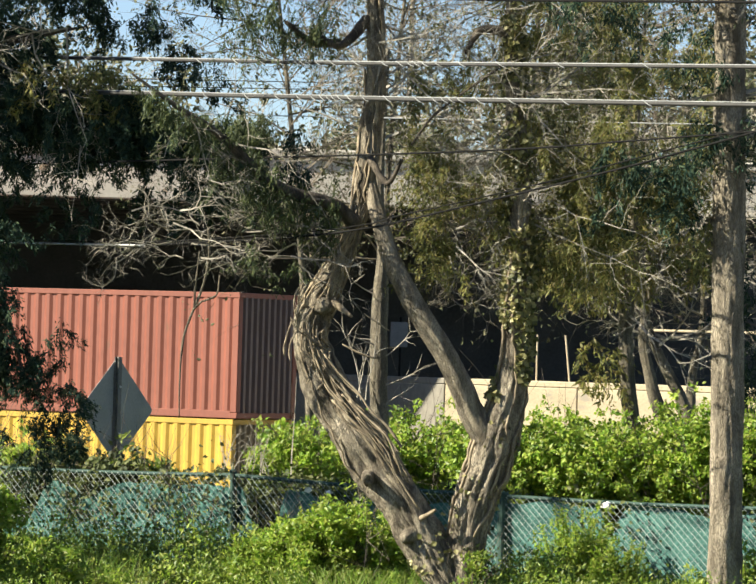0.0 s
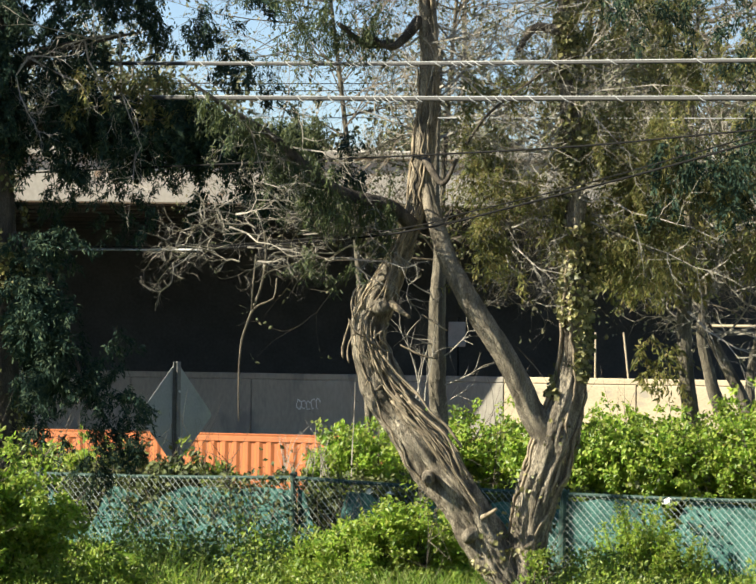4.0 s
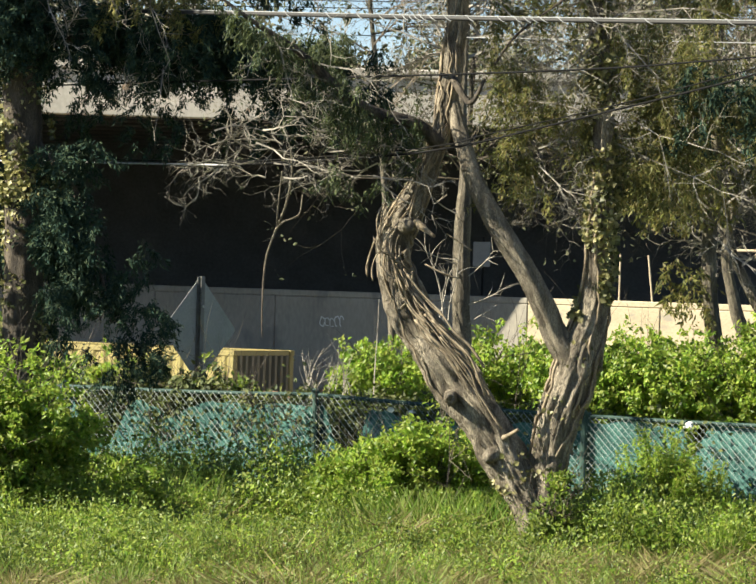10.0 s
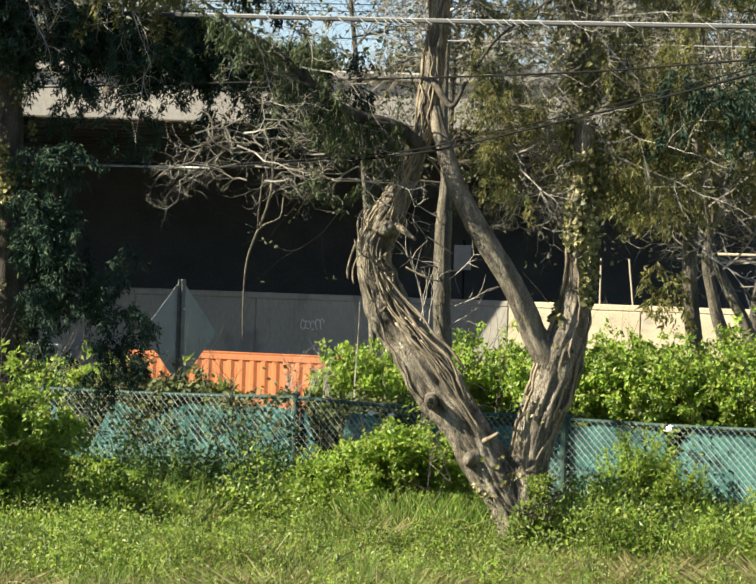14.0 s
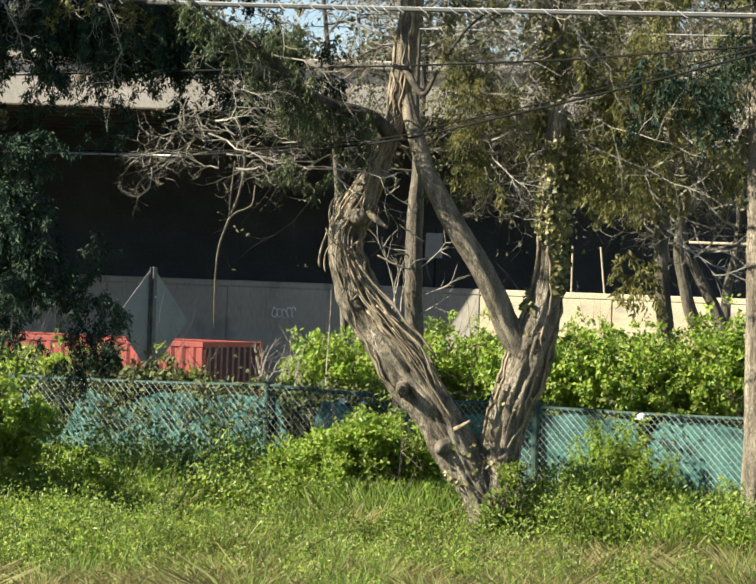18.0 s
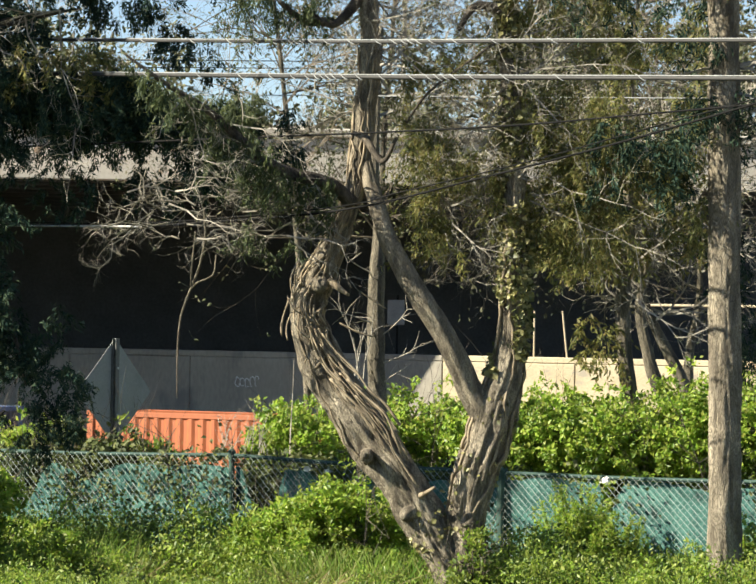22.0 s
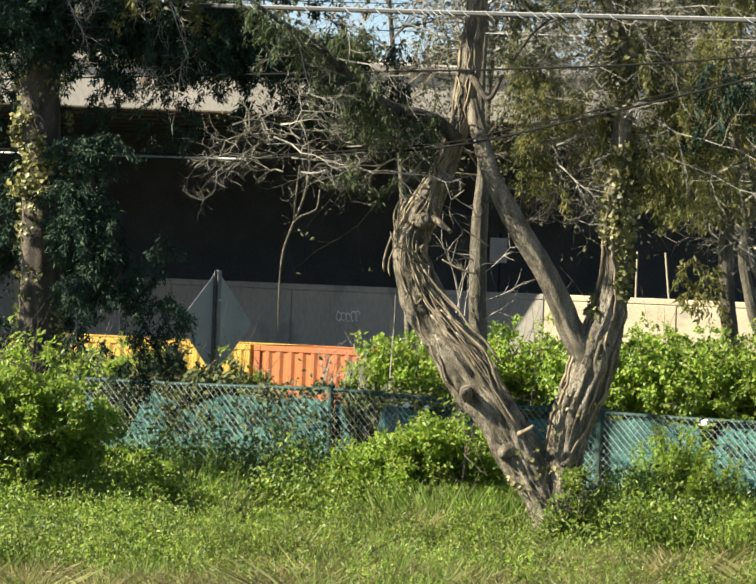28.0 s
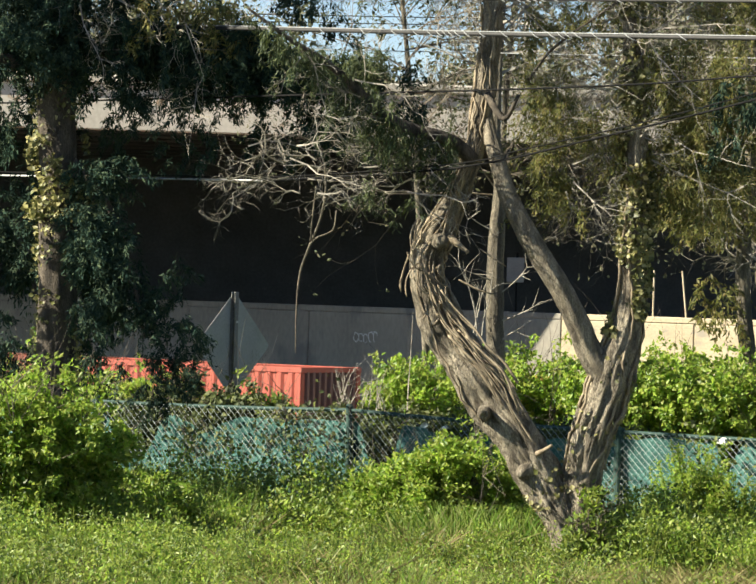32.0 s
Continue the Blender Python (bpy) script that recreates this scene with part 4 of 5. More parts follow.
        vine_on(k, rng, ll, rng.choice([0.25, -0.3, 0.5]), rng.uniform(2.2, 4.2), rng.uniform(0.009, 0.016), lo, min(0.97, lo + rng.uniform(0.15, 0.25)), 0.6, rng.uniform(1.0, 1.10))
        if k.n:
            part("vine", k, VINE, t, smooth=True)
    for i in range(12):
        k = Lump()
        lo = rng.uniform(0.02, 0.24)
        vine_on(k, rng, rl, rng.choice([0.3, 0.6, -0.4]), rng.uniform(0, 6.28), rng.uniform(0.008, 0.018), lo, lo + rng.uniform(0.15, 0.32))
        if k.n:
            part("vine", k, VINE, t, smooth=True)
    # ropes of vine that hang down the inside of the bend
    rope = spline([(-0.58, 40.12, 2.62, 0), (-0.40, 40.10, 2.30, 0), (-0.13, 40.02, 2.03, 0), (0.09, 39.98, 1.80, 0), (0.22, 39.97, 1.56, 0), (0.45, 39.97, 1.14, 0)], 0.05)[:, :3] - o
    n = len(rope)
    for i in range(44):
        k = Lump()
        lo = int(max(0.0, rng.uniform(-0.2, 0.55)) * n)
        hi = int(min(0.99, lo / n + rng.uniform(0.25, 0.7)) * n)
        thick, phase, sway = rng.choice([0.004, 0.006, 0.008, 0.012]), rng.uniform(0, 6.3), rng.uniform(0.01, 0.035)
        off = np.array((rng.uniform(-0.13, 0.10), rng.uniform(-0.10, 0.08), rng.uniform(-0.06, 0.06)))
        pts = []
        for j in range(lo, hi, 4):
            q = j / n
            p = rope[j] + off * (0.4 + math.sin(q * 3.14)) + rng.normal(0, 0.014, 3) + sway * np.array((math.cos(phase + 11 * q), math.sin(phase + 8 * q), 0.4 * math.sin(9 * q)))
            pts.append((*p, thick * rng.uniform(0.75, 1.25)))
        if len(pts) > 3:
            tube(k, pts, 6, 0.04, 0.2)
            part("vine", k, VINE, t, smooth=True)
    # arcs and loose ends round the bend
    for i in range(18):
        k = Lump()
        c = np.array((-0.52, 40.15, 2.80)) - o + rng.normal(0, 1, 3) * (0.06, 0.04, 0.15)
        a0, rad, turn = rng.uniform(1.7, 3.6), rng.uniform(0.12, 0.20), rng.uniform(0.9, 2.0)
        pts = [(c[0] + rad * math.cos(a0 + turn * q), c[1] - 0.15 + 0.06 * math.sin(3 * q + a0), c[2] + 1.3 * rad * math.sin(a0 + turn * q), rng.uniform(0.005, 0.010)) for q in np.linspace(0, 1, 8)]
        tube(k, pts, 6, 0.03, 0.2)
        part("vine", k, VINE, t, smooth=True)
    for pts in ([(-0.80, 40.1, 2.88, 0.010), (-0.85, 40.05, 2.72, 0.009), (-0.87, 40.05, 2.60, 0.012), (-0.86, 40.05, 2.53, 0.008)], [(-0.14, 40.0, 2.95, 0.007), (0.02, 39.95, 2.85, 0.008), (0.10, 39.95, 2.80, 0.006)], [(-0.33, 40.0, 2.66, 0.009), (-0.16, 39.95, 2.58, 0.010), (-0.02, 39.95, 2.54, 0.008)]):
        k = Lump()
        tube(k, rel(pts), 6, 0.04, 0.2)
        part("vine", k, VINE, t, smooth=True)
    # the drooping limb to the left
    k = Lump()
    dl = tube(k, rel([(-0.241, 40.15, 3.78, 0.067), (-0.447, 40.0, 3.954, 0.062), (-0.788, 39.9, 4.028, 0.058), (-1.007, 39.8, 4.119, 0.054), (-1.209, 39.7, 4.272, 0.048), (-1.435, 39.6, 4.481, 0.040), (-1.658, 39.5, 4.645, 0.032), (-1.968, 39.4, 4.828, 0.022), (-2.323, 39.3, 5.073, 0.010)]), 10, 0.06, 0.2, 2)
    part("limb", k, BARK_DARK, t, smooth=True)
    for pts in ([(-0.445, 40.100, 5.452, 0.05), (-0.712, 40.000, 5.459, 0.035), (-0.936, 39.800, 5.616, 0.02)],
                [(-0.184, 40.200, 5.691, 0.06), (-0.443, 40.000, 5.423, 0.035), (-0.714, 39.900, 5.563, 0.02)],
                [(-0.122, 40.100, 4.387, 0.04), (0.041, 39.900, 4.160, 0.025), (0.168, 39.800, 4.382, 0.015)],
                [(1.228, 40.000, 5.540, 0.05), (0.889, 39.900, 5.611, 0.04), (0.717, 39.900, 5.383, 0.02)],
                [(0.253, 39.900, 4.523, 0.012), (0.466, 39.800, 4.813, 0.012), (0.941, 39.700, 5.177, 0.012), (1.093, 39.700, 5.292, 0.01)]):
        k = Lump()
        tube(k, rel(pts), 8, 0.05, 0.15)
        part("limb", k, BARK_DARK, t, smooth=True)
    # a broken branch that hangs from the twigs
    k = Lump()
    tube(k, rel([(-1.603, 39.900, 3.710, 0.0112), (-1.586, 39.900, 3.443, 0.0112), (-1.631, 39.900, 3.175, 0.0126), (-1.714, 39.900, 2.949, 0.0126), (-1.795, 39.900, 2.702, 0.0112), (-1.816, 39.900, 2.501, 0.0098)]), 7, 0.05, 0.15)
    tube(k, rel([(-1.718, 39.900, 2.940, 0.0112), (-1.636, 39.800, 3.017, 0.0098), (-1.504, 39.800, 3.079, 0.0084), (-1.479, 39.800, 3.266, 0.0056)]), 6, 0.05)
    tube(k, rel([(-1.709, 39.900, 2.958, 0.0098), (-1.698, 39.800, 3.171, 0.0084), (-1.672, 39.800, 3.483, 0.0056)]), 6, 0.05)
    part("hanging_branch", k, BARK_GREY, t, "broken branch hanging down", smooth=True)
    # lower end in dark bark: its shade is put into the colour
    k = Lump()
    tube(k, rel([(-1.795, 39.900, 2.702, 0.0105), (-1.816, 39.900, 2.501, 0.0101), (-1.823, 39.900, 2.278, 0.0091), (-1.822, 39.900, 2.100, 0.0077), (-1.817, 39.900, 1.939, 0.0056)]), 7, 0.05, 0.15)
    part("hanging_branch", k, BARK_DARK, t, "lower end of the broken branch, darkened for shade", smooth=True)
    # bare twigs
    k = Lump()
    for i in range(12):
        q = dl[int(rng.uniform(0.05, 0.85) * (len(dl) - 1)), :3]
        sprig(k, rng, q, (rng.normal(-0.5, 0.8), rng.normal(0, 0.5), rng.uniform(-1.1, 0.1)), rng.uniform(0.4, 0.9), 0.011, 2, 0.55, 0.05, fork=(1, 3))
    for i in range(32):
        q = np.array((-0.654, 40.000, 3.50)) - o + np.array((rng.uniform(-1.7, 0.25), rng.uniform(-0.3, 0.3), rng.uniform(-0.10, 0.38)))
        sprig(k, rng, q, (rng.choice([-1.0, -0.8, 0.7]), rng.normal(0, 0.4), rng.normal(-0.1, 0.25)), rng.uniform(0.35, 0.85), 0.010, 2, 0.6, 0.03, fork=(1, 3))
    for i in range(30):
        q = ll[int(rng.uniform(0.68, 0.99) * (len(ll) - 1)), :3]
        sprig(k, rng, q, (rng.normal(0, 1), rng.normal(0, 0.5), rng.normal(0.3, 0.5)), rng.uniform(0.6, 1.4), 0.012, 2, 0.4, 0.0, fork=(1, 3))
    for i in range(50):
        q = rl[int(rng.uniform(0.55, 0.99) * (len(rl) - 1)), :3]
        sprig(k, rng, q, (rng.normal(0, 1), rng.normal(0, 0.5), rng.normal(0.2, 0.5)), rng.uniform(0.5, 1.3), 0.011, 2, 0.35, 0.0, fork=(1, 4))
    for i in range(24):
        q = np.array((0.887, 40.300, 3.751)) - o + np.array((rng.uniform(-0.35, 0.5), rng.uniform(-0.3, 0.5), rng.uniform(-0.3, 0.4)))
        sprig(k, rng, q, (rng.normal(0, 0.8), rng.normal(0, 0.4), rng.uniform(-1.0, 0.1)), rng.uniform(0.4, 0.8), 0.009, 2, 0.5, 0.08, fork=(1, 3))
    part("twigs", k, TWIG, t, "bare pale twigs", kind="stuff")
    # ivy and scattered foliage
    k = Lump()
    ivy_on(k, rng, rl, 0.32, 0.95, 8500, 0.052, 1.4)
    ivy_on(k, rng, rl, 0.02, 0.34, 420, 0.05, 1.3)
    ivy_on(k, rng, ll, 0.03, 0.16, 260, 0.05, 1.3)
    part("ivy", k, LEAF_IVY, t, "yellowish ivy leaves")
    k = Lump()
    for lo, hi, n, gap in (((0.287, 39.800, 3.364), (1.209, 40.600, 4.585), 130, -0.08), ((1.353, 39.800, 3.374), (2.241, 40.600, 4.934), 200, -0.14), ((0.734, 39.800, 4.755), (2.710, 40.800, 6.371), 190, 0.0), ((0.210, 40.200, 4.536), (0.732, 40.800, 5.492), 30, 0.1), ((1.744, 39.700, 3.539), (3.104, 40.600, 4.869), 150, -0.05)):
        sprays(k, rng, np.array(lo) - o, np.array(hi) - o, n, 0.30, 72, 0.058, 0.21, gap)
    part("crown", k, LEAF_SPRAY, t, "olive-green drooping needle foliage")
    k = Lump()
    # second box is added above the view to shade the upper stem
    for lo, hi, n, gap in (((-1.457, 39.600, 5.430), (-0.469, 40.200, 6.221), 75, -0.05), ((-1.943, 39.200, 6.043), (-0.380, 40.200, 7.750), 300, -0.15), ((-1.711, 39.400, 4.30), (-1.05, 40.000, 4.80), 40, 0.05), ((-1.35, 39.400, 3.85), (-0.40, 40.000, 4.30), 34, 0.05), ((-1.228, 39.700, 3.316), (-1.078, 39.900, 3.592), 5, -1.0), ((-0.821, 39.700, 3.329), (-0.400, 40.000, 3.972), 12, 0.0)):
        sprays(k, rng, np.array(lo) - o, np.array(hi) - o, n, 0.26, 80, 0.05, 0.19, gap, 1.6)
    for i in range(60):
        q = dl[int(rng.uniform(0.12, 0.99) * (len(dl) - 1)), :3] + rng.normal(0, 1, 3) * (0.07, 0.14, 0.03)
        sprays(k, rng, q - 0.02, q + 0.02, 1, rng.uniform(0.20, 0.42), 90, 0.055, 0.19, -2.0, 2.2)
    part("crown", k, LEAF_PINE, t, "dark green hanging needle sprays")


build_main_tree()


# ---- other trees ----
def plain_tree(name, label, base, path, bark, rng, sides=18, twigs=20, twig_len=0.9, crown=(), leaf=LEAF_OLIVE, size=0.055, aspect=0.3, droop=0.5, ivy=0, lo=0.5, group=""):
    t = thing(name, label, "tree", base, group)
    o = np.array(base)
    k = Lump()
    line = tube(k, [(x - o[0], y - o[1], z - o[2], r) for x, y, z, r in path], sides * 2, 0.045, 0.10, rng.uniform(0, 50), 0.15)
    part("trunk", k, bark, t, smooth=True)
    if twigs:
        k = Lump()
        for i in range(twigs):
            q = line[int(rng.uniform(lo, 0.99) * (len(line) - 1))]
            sprig(k, rng, q[:3], (rng.normal(0, 1), rng.normal(0, 0.6), rng.normal(0.3, 0.5)), rng.uniform(0.5, 1.2) * twig_len, 0.020, 2, 0.35, fork=(1, 4))
        part("twigs", k, TWIG, t, kind="stuff")
    if ivy:
        k = Lump()
        ivy_on(k, rng, line, 0.0, 1.0, ivy, 0.055, 1.6)
        part("ivy", k, LEAF_IVY, t)
    if crown:
        k = Lump()
        for low, high, n, gap in crown:
            sprays(k, rng, np.array(low) - o, np.array(high) - o, n, 0.32, 52, size, aspect, gap)
        part("crown", k, leaf, t)
    return t


def build_other_trees():
    rng = np.random.default_rng(33)
    # fourth crown box is added, mostly above the view, to shade the trunk
    plain_tree("straight_tree", "tall straight trunk with scaly tan bark beside the fence", (3.257, 39.800, 0.209),
               [(3.261, 39.800, 0.076, 0.165), (3.247, 39.800, 0.831, 0.15), (3.232, 39.800, 1.941, 0.145), (3.205, 39.800, 3.274, 0.142), (3.183, 39.800, 4.606, 0.14), (3.152, 39.800, 5.938, 0.135), (3.112, 39.800, 7.715, 0.11)],
               BARK_PALE, rng, 26, 26, 1.1, (((2.026, 39.400, 3.936), (2.835, 39.900, 4.601), 60, -1), ((2.759, 39.400, 4.442), (3.486, 39.800, 4.882), 34, -0.3), ((2.472, 39.400, 5.226), (3.549, 40.000, 6.324), 40, 0.0), ((1.384, 38.900, 5.638), (2.781, 39.700, 7.382), 120, -0.05), ((3.221, 40.000, 2.384), (3.821, 40.400, 4.519), 70, -0.1)), LEAF_DARK, 0.06, 0.25, 0.8, lo=0.55)
    slim = plain_tree("slim_tree", "slim grey tree trunk behind the fence", (0.042, 47.500, 1.673),
               [(0.057, 47.500, 1.169, 0.1), (0.038, 47.500, 1.805, 0.095), (0.014, 47.500, 2.441, 0.092), (0.003, 47.500, 2.971, 0.09), (0.010, 47.500, 3.289, 0.08), (0.018, 47.500, 3.714, 0.06), (-0.041, 47.500, 4.455, 0.05), (0.004, 47.500, 5.941, 0.03)],
               BARK_GREY, rng, 18, 10, 0.9, lo=0.72)
    k, so = Lump(), np.array(slim.matrix_basis.translation)
    for p, way, size in (((-0.031, 47.450, 3.224), (-1, -0.3, 0.35), 0.5), ((-0.014, 47.450, 2.679), (-1, -0.4, 0.25), 0.55), ((0.053, 47.450, 2.538), (1, -0.3, 0.6), 0.5), ((0.063, 47.450, 2.231), (1, -0.2, 0.45), 0.6), ((0.070, 47.450, 1.993), (1, -0.2, 0.7), 0.5), ((-0.170, 47.300, 2.066), (-0.2, 0, 1), 0.9), ((-0.117, 47.300, 2.068), (0.1, 0, 1), 0.8), ((-0.222, 47.300, 2.038), (0, 0, 1), 0.7)):
        sprig(k, rng, np.array(p) - so, way, size * 0.85, 0.010, 1, 0.22, 0.0, 4, fork=(1, 3))
    part("twigs", k, TWIG, slim, "bare pale stub branches", kind="stuff")
    plain_tree("pale_birch", "thin pale birch trunk far beyond the bridge", (1.025, 135.000, -2.571),
               [(1.030, 135.000, -2.721, 0.09), (0.757, 135.000, 6.390, 0.085), (0.744, 135.000, 10.309, 0.08), (0.750, 135.000, 13.626, 0.07), (0.585, 135.000, 18.143, 0.05)], TWIG, rng, 10, 14, 3.0, lo=0.5)
    plain_tree("bank_tree", "slender tree on the bank with olive crown", (2.926, 49.000, 1.675),
               [(2.966, 49.000, 1.430, 0.1), (2.890, 49.000, 1.975, 0.088), (2.824, 49.000, 2.520, 0.082), (2.806, 49.000, 3.122, 0.078), (2.858, 49.000, 3.944, 0.06), (2.762, 49.000, 5.309, 0.04)],
               BARK_GREY, rng, 16, 12, 1.0, (((1.867, 48.400, 3.358), (2.863, 49.000, 3.780), 34, -0.5), ((1.870, 48.600, 3.524), (3.805, 49.600, 4.929), 130, -0.08), ((2.482, 48.600, 4.845), (3.871, 49.600, 6.426), 70, 0.0), ((2.287, 48.600, 2.288), (2.781, 49.000, 2.847), 16, -0.2)),
               LEAF_SPRAY, 0.08, 0.3, 0.6, lo=0.4, group="trees on the bank")
    plain_tree("bank_tree", "leaning thin tree with bare branches on the bank", (3.335, 49.500, 1.926),
               [(3.406, 49.500, 1.762, 0.085), (3.220, 49.500, 2.088, 0.075), (3.109, 49.500, 2.472, 0.065), (3.029, 49.500, 2.912, 0.055), (3.090, 49.500, 3.632, 0.04), (2.917, 49.500, 4.788, 0.02)],
               BARK_GREY, rng, 14, 12, 1.0, lo=0.5, group="trees on the bank")
    plain_tree("bank_tree", "forked thin tree with bare branches on the bank", (3.587, 50.000, 2.093),
               [(3.638, 50.000, 1.871, 0.08), (3.500, 50.000, 2.202, 0.07), (3.234, 50.000, 2.697, 0.055), (3.083, 50.000, 3.083, 0.05), (3.100, 50.000, 3.418, 0.035), (3.248, 50.000, 4.093, 0.02)],
               BARK_GREY, rng, 14, 12, 1.0, lo=0.4, group="trees on the bank")
    plain_tree("bank_tree", "thin tree with spreading bare branches on the bank", (3.663, 50.300, 2.148),
               [(3.643, 50.300, 1.867, 0.07), (3.666, 50.300, 2.429, 0.05), (3.753, 50.300, 2.881, 0.04), (3.764, 50.300, 3.443, 0.03), (3.655, 50.300, 4.282, 0.02)],
               BARK_GREY, rng, 12, 16, 1.0, lo=0.4, group="trees on the bank")
    for base, top, n, lean in (((-0.703, 50.500, 1.169), (-1.390, 50.500, 7.520), 34, 0.05), ((0.058, 51.000, 1.178), (0.247, 51.000, 7.618), 36, -0.1), ((1.509, 53.000, 1.165), (1.912, 53.000, 7.865), 70, 0.0),
                               ((3.076, 52.000, 1.240), (3.152, 52.000, 7.804), 40, -0.1), ((4.318, 53.000, 1.250), (3.981, 53.000, 7.927), 40, 0.0)):
        mid = [base[k] * 0.5 + top[k] * 0.5 for k in range(3)]
        mid[0] += lean
        t = thing("bare_tree", "slender tree with a haze of bare twigs behind the fence", "tree", base, "bare trees behind the fence")
        o = np.array(base)
        k = Lump()
        line = tube(k, [(0, 0, -0.3, 0.045), (mid[0] - o[0], mid[1] - o[1], mid[2] - o[2], 0.035), (top[0] - o[0], top[1] - o[1], top[2] - o[2], 0.012)], 8, 0.12, 0.15)
        part("trunk", k, BARK_GREY, t, smooth=True)
        k, l, ends = Lump(), Lump(), []
        for _ in range(n):
            f = rng.uniform(0.40, 0.99)
            sprig(k, rng, line[int(f * (len(line) - 1)), :3], (rng.normal(0, 1), rng.normal(0, 0.5), rng.uniform(0.0, 0.9)), rng.uniform(0.9, 2.1), 0.013, 2, 0.3, 0.0, 3, ends, (1, 4))
        part("twigs", k, TWIG_BROWN, t, kind="stuff")
        ends = np.array(ends)
        pts = np.repeat(ends[rng.uniform(0, 1, len(ends)) < 0.5], 4, axis=0)
        leaves(l, rng, pts + rng.normal(0, 0.05, pts.shape), 0.055, 0.5, 0.2)
        part("young_leaves", l, LEAF_FAR, t, kind="stuff")
    k = Lump()
    base = (-1.511, 46.300, 1.210)
    w = thing("dead_stalks", "thin pale dead stalks standing behind the fence", "dead weeds", base)
    for i in range(16):
        x = rng.uniform(-0.2, 0.5)
        sprig(k, rng, (x, rng.normal(0, 0.1), 0), (rng.normal(0, 0.25), 0, 1), rng.uniform(0.25, 0.62), 0.007, 1, 0.2, fork=(0, 3))
    sprig(k, rng, (0.62, 0, 0), (0.02, 0, 1), 1.12, 0.010, 0, 0.06)
    part("stalks", k, TWIG, w, kind="stuff")


build_other_trees()


def build_left_tree():
    """The shaded, ivy-grown tree nearest the left, with hanging dark boughs."""
    rng = np.random.default_rng(44)
    base = (-4.282, 42.500, 0.549)
    t = thing("shaded_tree", "dark ivy-grown tree in deep shade with hanging boughs", "tree", base)
    o = np.array(base)

    def rel(pts):
        return [(x - o[0], y - o[1], z - o[2], r) for x, y, z, r in pts]

    k = Lump()
    line = tube(k, rel([(-4.273, 42.500, 0.264, 0.24), (-4.295, 42.500, 1.260, 0.2), (-4.304, 42.500, 2.446, 0.19), (-4.327, 42.500, 3.490, 0.19), (-4.400, 42.500, 4.579, 0.18), (-4.470, 42.500, 5.763, 0.17), (-4.578, 42.500, 7.658, 0.13), (-4.661, 42.500, 9.554, 0.06)]), 20, 0.06, 0.1, 3, 0.08)
    part("trunk", k, BARK_DARK, t, smooth=True)
    k = Lump()
    ivy_on(k, rng, line, 0.31, 0.40, 2600, 0.050, 1.75)
    ivy_on(k, rng, line, 0.10, 0.32, 1300, 0.044, 1.35)
    ivy_on(k, rng, line, 0.40, 0.75, 1500, 0.044, 1.4)
    part("ivy", k, LEAF_IVY, t, "ivy leaves catching the sun")
    boughs = []
    for pts in ([(-4.339, 42.500, 3.869, 0.06), (-3.829, 42.300, 3.312, 0.035), (-3.556, 42.100, 2.658, 0.022), (-3.386, 42.000, 2.007, 0.01)],
                [(-4.390, 42.500, 4.722, 0.09), (-3.761, 42.600, 4.818, 0.06), (-3.150, 42.700, 4.819, 0.04), (-2.671, 42.700, 4.739, 0.008)],
                [(-4.408, 42.500, 5.291, 0.09), (-3.719, 42.400, 5.542, 0.05), (-2.960, 42.300, 5.701, 0.008)]):
        k = Lump()
        bl = tube(k, rel(pts), 8, 0.08, 0.15)
        part("bough", k, BARK_DARK, t, smooth=True)
        boughs.append(bl)
    k = Lump()
    for lo, hi, n, gap in (((-5.121, 41.900, 4.50), (-4.098, 42.700, 6.172), 210, -0.3), ((-5.228, 42.100, 4.72), (-2.289, 43.100, 5.15), 400, -0.4), ((-2.219, 42.100, 4.460), (-1.756, 43.100, 4.929), 60, -0.2), ((-4.30, 42.100, 4.36), (-2.179, 43.100, 4.72), 120, 0.0), ((-5.207, 42.100, 3.760), (-1.783, 43.100, 4.231), 26, 0.05), ((-1.700, 42.300, 4.107), (-0.746, 43.300, 4.850), 50, 0.05), ((-5.241, 42.100, 4.910), (-3.294, 43.100, 6.495), 420, -0.4), ((-3.195, 42.100, 5.653), (-2.285, 43.100, 6.525), 60, 0.0),
                           ((-4.406, 42.600, 2.633), (-3.989, 43.000, 3.320), 40, -0.15), ((-4.088, 41.900, 2.266), (-3.625, 42.400, 3.320), 100, -0.3), ((-3.874, 41.800, 1.713), (-3.252, 42.200, 2.480), 22, 0.0), ((-3.421, 41.800, 1.401), (-3.178, 42.100, 1.871), 12, -0.5), ((-3.191, 41.800, 1.571), (-2.827, 42.200, 2.232), 26, -0.2), ((-3.302, 41.800, 2.174), (-2.977, 42.200, 2.840), 16, 0.0), ((-2.212, 42.500, 5.096), (-1.613, 43.300, 6.371), 40, 0.1)):
        sprays(k, rng, np.array(lo) - o, np.array(hi) - o, n, 0.28, 105, 0.055, 0.26, gap)
    # the boughs reach low before the fence
    for lo, hi, n, gap in (((-4.15, 41.8, 2.3), (-3.5, 42.5, 3.8), 110, -0.05), ((-5.5, 42.75, 1.7), (-3.75, 43.3, 4.6), 330, -0.15), ((-3.55, 42.4, 4.68), (-2.2, 43.0, 5.05), 150, -0.2), ((-2.4, 42.4, 4.10), (-1.35, 43.0, 4.80), 130, -0.1)):
        sprays(k, rng, np.array(lo) - o, np.array(hi) - o, n, 0.30, 90, 0.06, 0.26, gap)
